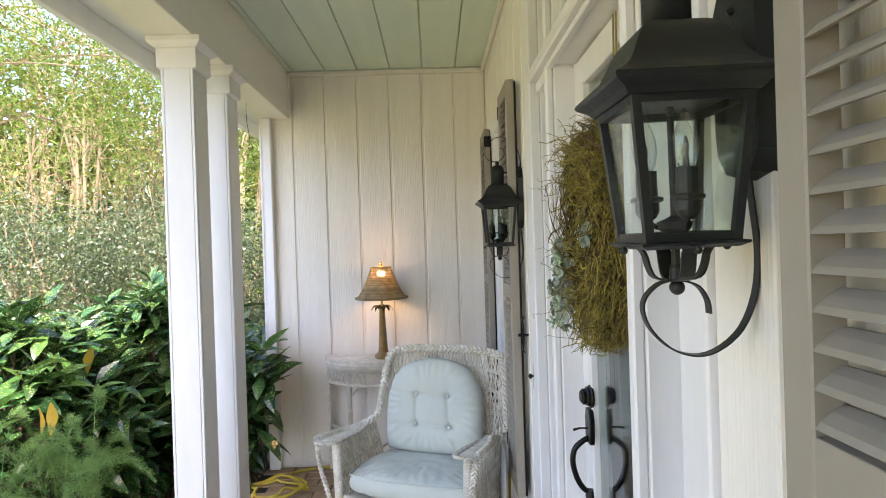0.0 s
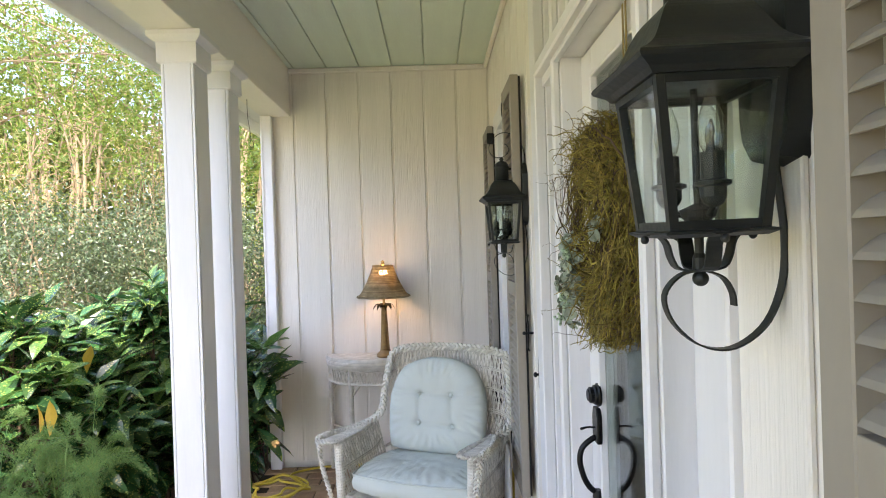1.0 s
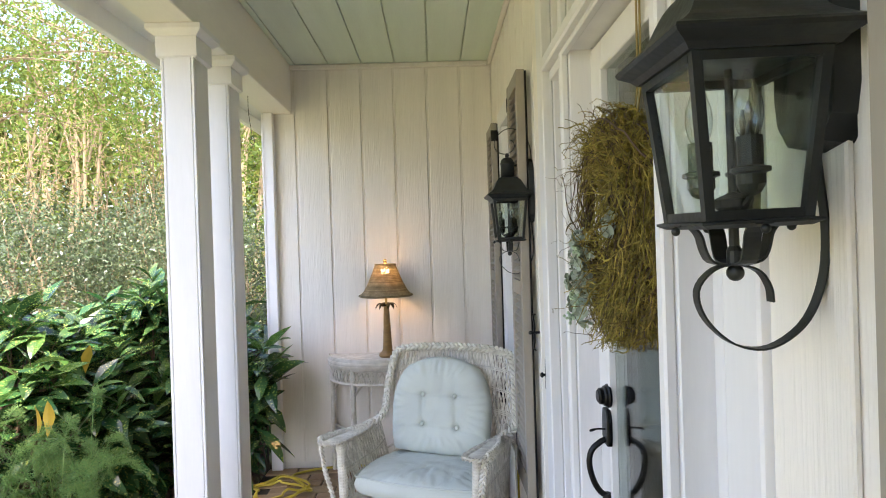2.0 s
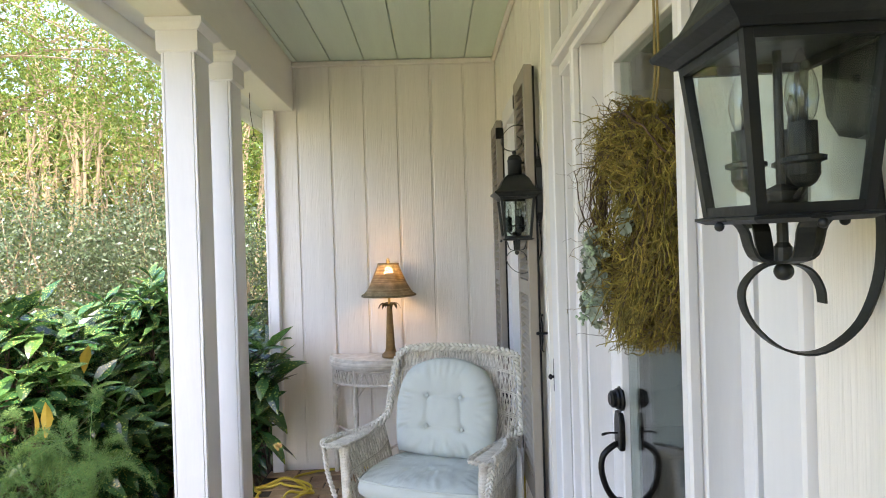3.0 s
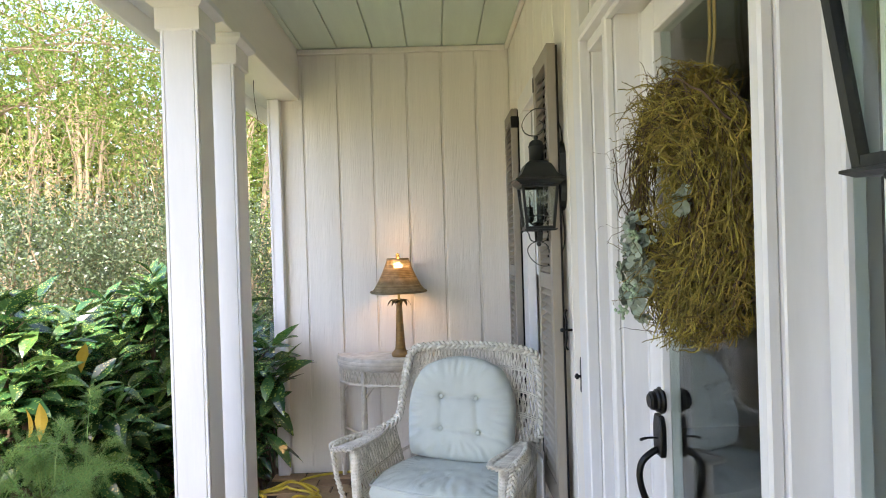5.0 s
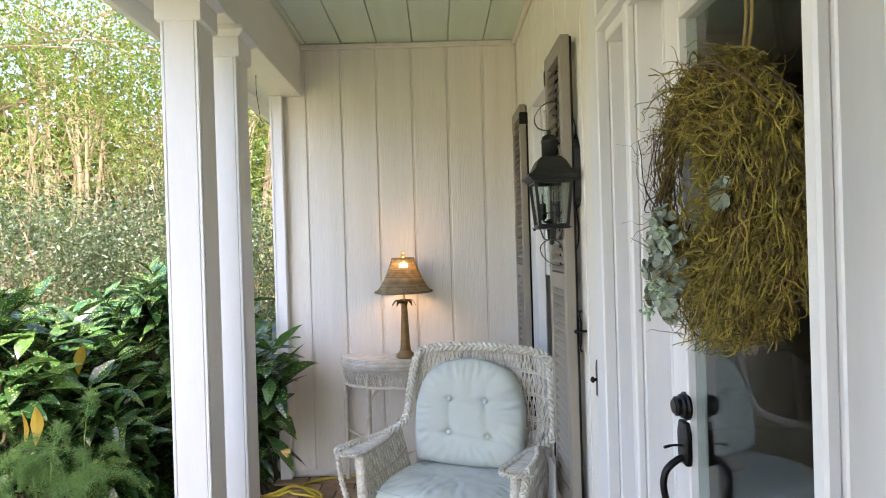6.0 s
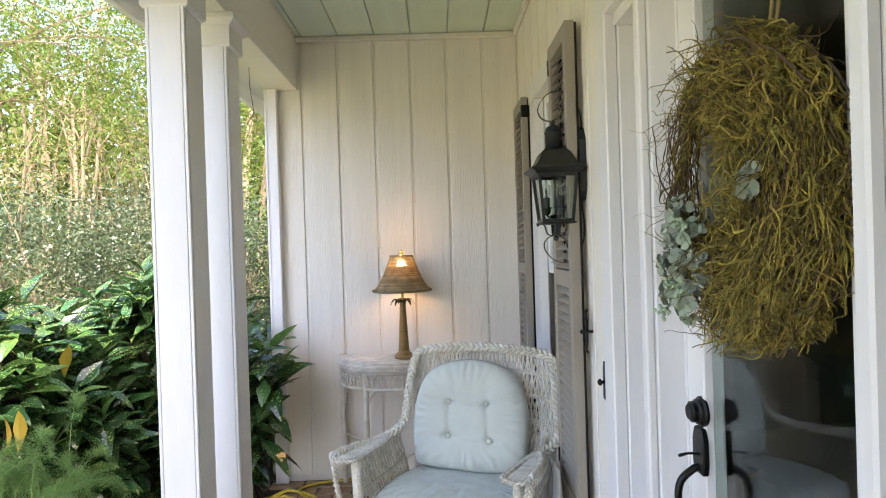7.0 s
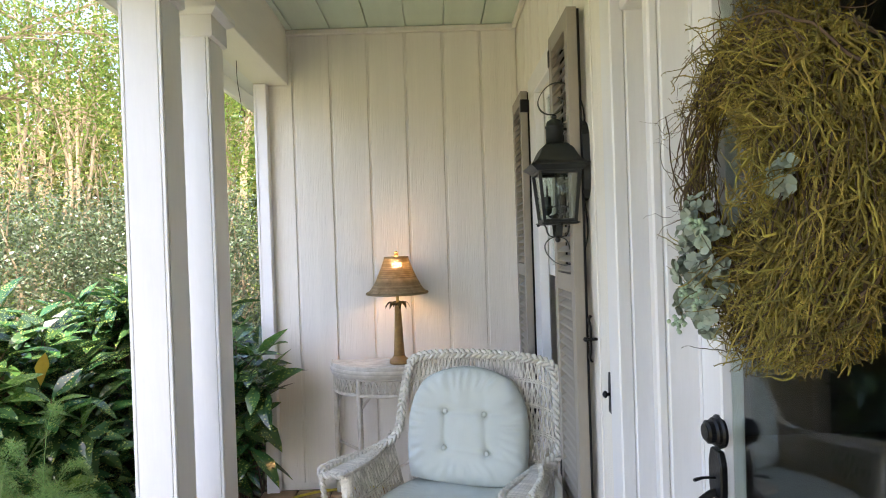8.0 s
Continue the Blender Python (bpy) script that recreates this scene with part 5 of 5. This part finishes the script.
def fern(centre, n, reach, seed):
    rnd = random.Random(seed)
    o = thing("asparagus_fern", "feathery light green asparagus fern", "fern", "ferns")
    st, V, F = bmesh.new(), [], []
    for k in range(n):
        az, L = rnd.uniform(0, 2 * math.pi), reach * rnd.uniform(0.6, 1.1)
        rise = rnd.uniform(0.8, 1.5) * L
        c0 = Vector(centre)
        d = Vector((math.cos(az), math.sin(az), 0))
        pts = curve([c0, c0 + d * L * 0.35 + Vector((0, 0, rise * 0.8)), c0 + d * L * 0.75 + Vector((0, 0, rise)), c0 + d * L * 1.05 + Vector((0, 0, rise * 0.72))], 26)
        tube(st, pts, [0.0022 * (1 - 0.8 * i / 26) for i in range(27)], 3)
        for i in range(3, 27):
            s = i / 26
            wd = 0.036 * math.sin(math.pi * min(1, s * 0.95 + 0.08)) + 0.008
            t = (pts[min(i + 1, 26)] - pts[i - 1]).normalized()
            for q in range(20):
                th = rnd.uniform(0, 2 * math.pi)
                a = t.cross(Vector((0, 0, 1))).normalized()
                b = t.cross(a)
                dr = (a * math.cos(th) + b * math.sin(th) * 0.6 + t * 0.5).normalized()
                p0 = pts[i] + t * rnd.uniform(-0.008, 0.008)
                p1 = p0 + dr * wd * rnd.uniform(0.5, 1.0)
                for u in (0.25, 0.5, 0.75, 1.0):
                    m = p0.lerp(p1, u)
                    e = (dr + Vector((rnd.gauss(0, 0.7), rnd.gauss(0, 0.7), rnd.gauss(0, 0.7)))).normalized() * 0.010
                    sd = e.cross(t).normalized() * 0.0011
                    bI = len(V)
                    V += [tuple(m - sd), tuple(m + sd), tuple(m + e)]
                    F.append((bI, bI + 1, bI + 2))
    part("branching_stem", st, FERN, o)
    tagged(part("fronds", (V, F), FERN, o), kind="stuff")


fern((-1.52, 2.36, 0.30), 13, 0.34, 5)
fern((-1.80, 2.36, 0.26), 12, 0.42, 6)
fern((-1.60, 2.70, 0.30), 9, 0.32, 7)


def leaf_cloud(clumps, size, seed, aspect=0.45):
    """Many small leaves strewn in uneven clumps (centre, radii, count)."""
    g = np.random.default_rng(seed)
    P = []
    for c, r, n in clumps:
        sub = g.normal(size=(max(3, n // 55), 3))
        sub /= np.linalg.norm(sub, axis=1)[:, None]
        sub = np.array(c) + sub * np.array(r) * g.uniform(0.35, 1.0, (len(sub), 1)) ** 0.6
        pick = sub[g.integers(0, len(sub), n)]
        P.append(pick + g.normal(size=(n, 3)) * np.array(r) * 0.17)
    P = np.concatenate(P)
    n = len(P)
    d = g.normal(size=(n, 3))
    d /= np.linalg.norm(d, axis=1)[:, None]
    e = np.cross(d, g.normal(size=(n, 3)))
    e /= np.linalg.norm(e, axis=1)[:, None]
    L = size * g.uniform(0.6, 1.3, (n, 1))
    V = np.stack([P - d * L / 2, P + e * L * aspect / 2, P + d * L / 2, P - e * L * aspect / 2], 1).reshape(-1, 3)
    F = np.arange(4 * n).reshape(n, 4)
    return V.tolist(), F.tolist()


def twigs(bm, foot, tips, thick, rnd):
    for t in tips:
        t = Vector(t)
        m = Vector(foot).lerp(t, 0.5) + Vector((rnd.gauss(0, 0.15), rnd.gauss(0, 0.15), rnd.uniform(0, 0.2)))
        tube(bm, curve([foot, m, t], 8), [thick * (1 - 0.1 * i) for i in range(9)], 4)


def small_shrub(label, centre, radii, n, size, mat, seed):
    rnd = random.Random(seed)
    o = thing("garden_shrub", label, "shrub", "garden shrubs")
    c = Vector(centre)
    b = bmesh.new()
    tips = []
    for k in range(26):
        d = Vector((rnd.gauss(0, 1), rnd.gauss(0, 1), abs(rnd.gauss(0, 1)))).normalized()
        tips.append(c + Vector((d.x * radii[0], d.y * radii[1], d.z * radii[2])) * rnd.uniform(0.7, 1.05))
    twigs(b, (c.x, c.y, -0.16), tips, 0.022, rnd)
    part("branching_stem", b, BARK, o)
    tagged(part("crown", leaf_cloud([(centre, radii, n)], size, seed), mat, o), kind="stuff")


small_shrub("grey-green small-leaved evergreen shrub", (-3.9, 5.7, 1.05), (1.0, 0.9, 1.05), 27000, 0.038, GREYLEAF, 21)
small_shrub("grey-green small-leaved evergreen shrub", (-3.0, 6.6, 1.15), (0.95, 0.9, 1.1), 27000, 0.038, GREYLEAF, 22)
small_shrub("grey-green small-leaved evergreen shrub", (-2.2, 6.0, 1.0), (0.75, 0.8, 1.05), 20000, 0.038, GREYLEAF, 23)
small_shrub("light green shrub in the sun", (-5.2, 6.4, 0.6), (1.0, 0.9, 0.7), 8000, 0.042, SUNLEAF, 24)
small_shrub("light green shrub in the sun", (-4.2, 4.7, 0.4), (0.8, 0.6, 0.75), 7000, 0.04, SUNLEAF, 25)
small_shrub("yellow-green bush before the woods", (-3.4, 9.5, 1.0), (1.8, 1.2, 1.3), 9000, 0.08, SUNLEAF, 26)
small_shrub("tangled yellow-green bush in the sun", (-6.8, 9.0, 1.1), (1.8, 1.3, 1.3), 7000, 0.08, SUNLEAF, 27)


def tree(label, foot, height, lean, canopy, size, mat, seed, thick=0.09, stems=1, limbs=16):
    rnd = random.Random(seed)
    o = thing("garden_tree", label, "tree", "garden trees")
    tr = bmesh.new()
    lb = bmesh.new()
    f = Vector(foot)
    for s in range(stems):
        off = Vector((rnd.uniform(-0.35, 0.35), rnd.uniform(-0.35, 0.35), 0)) * (stems > 1)
        top = f + off * 3 + Vector((lean[0], lean[1], height)) + Vector((rnd.gauss(0, 0.3), rnd.gauss(0, 0.3), 0)) * (stems > 1)
        line = curve([f + off, (f + off).lerp(top, 0.35) + Vector((rnd.gauss(0, 0.1), rnd.gauss(0, 0.1), 0)), (f + off).lerp(top, 0.7) + Vector((rnd.gauss(0, 0.15), rnd.gauss(0, 0.15), 0)), top], 14)
        tube(tr, line, [thick * (1 - 0.055 * i) for i in range(15)], 7)
        for k in range(limbs):
            a = line[rnd.randint(5, 14)]
            c, r, _ = rnd.choice(canopy)
            e = Vector(c) + Vector((rnd.uniform(-1, 1) * r[0], rnd.uniform(-1, 1) * r[1], rnd.uniform(-1, 0.8) * r[2]))
            m = a.lerp(e, 0.5) + Vector((rnd.gauss(0, 0.12), rnd.gauss(0, 0.12), rnd.uniform(0.0, 0.35)))
            q = curve([a, m, e], 9)
            tube(lb, q, [0.35 * thick * (1 - 0.09 * i) for i in range(10)], 4)
            for w in range(4):
                b0 = q[rnd.randint(3, 9)]
                b1 = b0 + Vector((rnd.gauss(0, 0.5), rnd.gauss(0, 0.5), rnd.gauss(-0.1, 0.3)))
                tube(lb, curve([b0, b0.lerp(b1, 0.5) + Vector((0, 0, rnd.uniform(-0.1, 0.15))), b1], 5), [0.009, 0.008, 0.006, 0.005, 0.004, 0.003], 3)
    part("trunk", tr, BARK, o)
    part("branchwork", lb, BARK, o)
    tagged(part("crown", leaf_cloud(canopy, size, seed), mat, o), kind="stuff")


tree("slender tree with airy yellow-green crown over the garden", (-7.2, 7.0, -0.1), 5.0, (1.5, 0.6), [((-4.6, 7.2, 3.9), (1.9, 1.3, 0.8), 12000), ((-6.2, 7.4, 4.3), (1.6, 1.4, 1.0), 9000), ((-3.4, 7.6, 3.5), (1.2, 1.0, 0.6), 4000)], 0.048, SUNLEAF, 31, 0.08, 1, 22)
tree("multi-stemmed tree with pale bark", (-7.6, 12.0, 0.1), 6.5, (0.4, 0.2), [((-6.8, 12.0, 6.6), (2.6, 1.6, 1.5), 7000), ((-4.8, 12.5, 5.8), (1.8, 1.4, 1.2), 4000), ((-7.0, 11.6, 3.4), (2.4, 1.0, 1.2), 3500)], 0.075, SUNLEAF, 32, 0.05, 8, 4)
tree("multi-stemmed tree with pale bark", (-5.8, 13.0, 0.1), 6.5, (0.2, 0.2), [((-5.6, 13.0, 5.8), (2.0, 1.6, 1.6), 5000)], 0.075, SUNLEAF, 33, 0.045, 6, 4)
tree("tree at the garden's edge in full sun", (-3.9, 12.5, 0.1), 6.0, (0.0, 0.3), [((-3.6, 12.6, 4.2), (1.3, 1.2, 1.6), 5000), ((-3.4, 12.8, 6.0), (1.6, 1.4, 1.2), 3000)], 0.075, SUNLEAF, 34, 0.08, 2, 8)

# dry cane stand between the trees
cane = bmesh.new()
rnd = random.Random(51)
for k in range(60):
    x, y = rnd.uniform(-10.5, -4.6), rnd.uniform(12.8, 15.5)
    h = rnd.uniform(3.0, 5.5)
    tube(cane, curve([(x, y, 0), (x + rnd.gauss(0, 0.12), y, h * 0.6), (x + rnd.gauss(0, 0.5), y + rnd.gauss(0, 0.2), h)], 6), [0.026, 0.025, 0.024, 0.021, 0.017, 0.012, 0.006], 5)
co = tagged(part("cane_stand", cane, BARK), "stand of pale dry canes in the sun", "canes", kind="stuff")
tagged(part("cane_leaves", leaf_cloud([((-7.6, 14.0, 3.2), (3.2, 1.2, 1.8), 2500), ((-7.5, 13.6, 1.2), (3.2, 1.0, 1.0), 1500)], 0.16, 52, 0.18), STRAWLEAF), "dry leaves among the canes", "canes", kind="stuff")
# woods behind, all round the garden side
wood = []
g = random.Random(61)
for k in range(34):
    a = radians(-95 + 130 * k / 33)
    d = g.uniform(22, 30)
    wood.append(((d * math.sin(a) - 2, d * math.cos(a), g.uniform(2.0, 7.0)), (3.0, 2.2, g.uniform(2.2, 3.4)), 3200))
tagged(part("far_woods", leaf_cloud(wood, 0.33, 62, 0.6), FARLEAF), "distant sunlit woods behind the garden", "woods", kind="stuff")
wt = bmesh.new()
for k in range(60):
    a = radians(-95 + 130 * g.random())
    d = g.uniform(19, 28)
    x, y = d * math.sin(a) - 2, d * math.cos(a)
    tube(wt, curve([(x, y, 0), (x + g.gauss(0, 0.3), y, 4), (x + g.gauss(0, 0.8), y, 9)], 6), [0.16, 0.15, 0.14, 0.12, 0.1, 0.07, 0.04], 5)
tagged(part("far_trunks", wt, BARK), "slim distant tree trunks", "woods", kind="stuff")


# ---- siding boards, one by one ----
def siding_board(lo, hi, owner, mats=CREAM):
    part("board", boxed(lo, hi, 0.0025), mats, owner)


joints = [-1.132, -0.907] + [-0.907 + STEP * k for k in range(1, 6)] + [0.42]
for a, b in zip(joints, joints[1:]):
    siding_board((max(a, -1.10) + 0.012, BACK_Y, 0.03), (b - 0.003, BACK_Y + 0.0088, CEIL_Z - 0.001), wall_end)

cuts = [(w[0] - 0.021, w[1] + 0.021, w[2] - 0.06, w[3] + 0.096) for w in WIN] + [(CASING_N[0] - 0.001, CASING_F[1] + 0.001, 0.0, 2.501)]
y = 2.352 - STEP * 25
while y < BACK_Y:
    a, b = max(y, END), min(y + STEP, BACK_Y - 0.001)
    marks = sorted({a, b, *[c for q in cuts for c in q[:2] if a < c < b]})
    for p, q in zip(marks, marks[1:]):
        if q - p < 0.012 or q < END:
            continue
        g0 = 0.012 if abs(p - y) < 1e-6 else 0.0005
        g1 = 0.003 if abs(q - y - STEP) < 1e-6 else 0.0005
        hole = [c for c in cuts if c[0] - 1e-6 <= (p + q) / 2 <= c[1] + 1e-6]
        if hole:
            if hole[0][2] > 0.1:
                siding_board((WALL_X, p + g0, 0.02), (0.4298, q - g1, hole[0][2]), wall_house)
            siding_board((WALL_X, p + g0, hole[0][3]), (0.4298, q - g1, CEIL_Z - 0.001), wall_house)
        else:
            siding_board((WALL_X, p + g0, 0.02), (0.4298, q - g1, CEIL_Z - 0.001), wall_house)
    y += STEP

# ---- brick pavers ----
floor_ob = bpy.data.objects["floor"]
rnd = random.Random(9)
brick = bmesh.new()
box(brick, (-0.098, -0.048, -0.05), (0.098, 0.048, 0.0), 0.005)
shared = part("brick", brick, BRICK, floor_ob)
shared.location = (-1.05, 3.91, 0.0)
restv = bmesh.new()
row = 0
yy = 3.91
while yy > END + 0.1:
    xx = -1.05 + (0.10 if row % 2 else 0.0) - 0.0
    while xx < 0.36:
        if not (row == 0 and abs(xx + 1.05) < 1e-6):
            if yy > 1.9:
                q = new("brick", shared.data)
                q.parent = floor_ob
                q.matrix_basis = pose(xx, yy, rnd.uniform(-0.003, 0.002), rnd.gauss(0, 0.4), rnd.gauss(0, 0.3), rnd.gauss(0, 0.5))
            else:
                box(restv, (xx - 0.098, yy - 0.048, -0.05), (xx + 0.098, yy + 0.048, rnd.uniform(-0.003, 0.002)))
        xx += 0.203
    yy -= 0.103
    row += 1
tagged(part("brick_rest", restv, BRICK, floor_ob), kind="stuff")
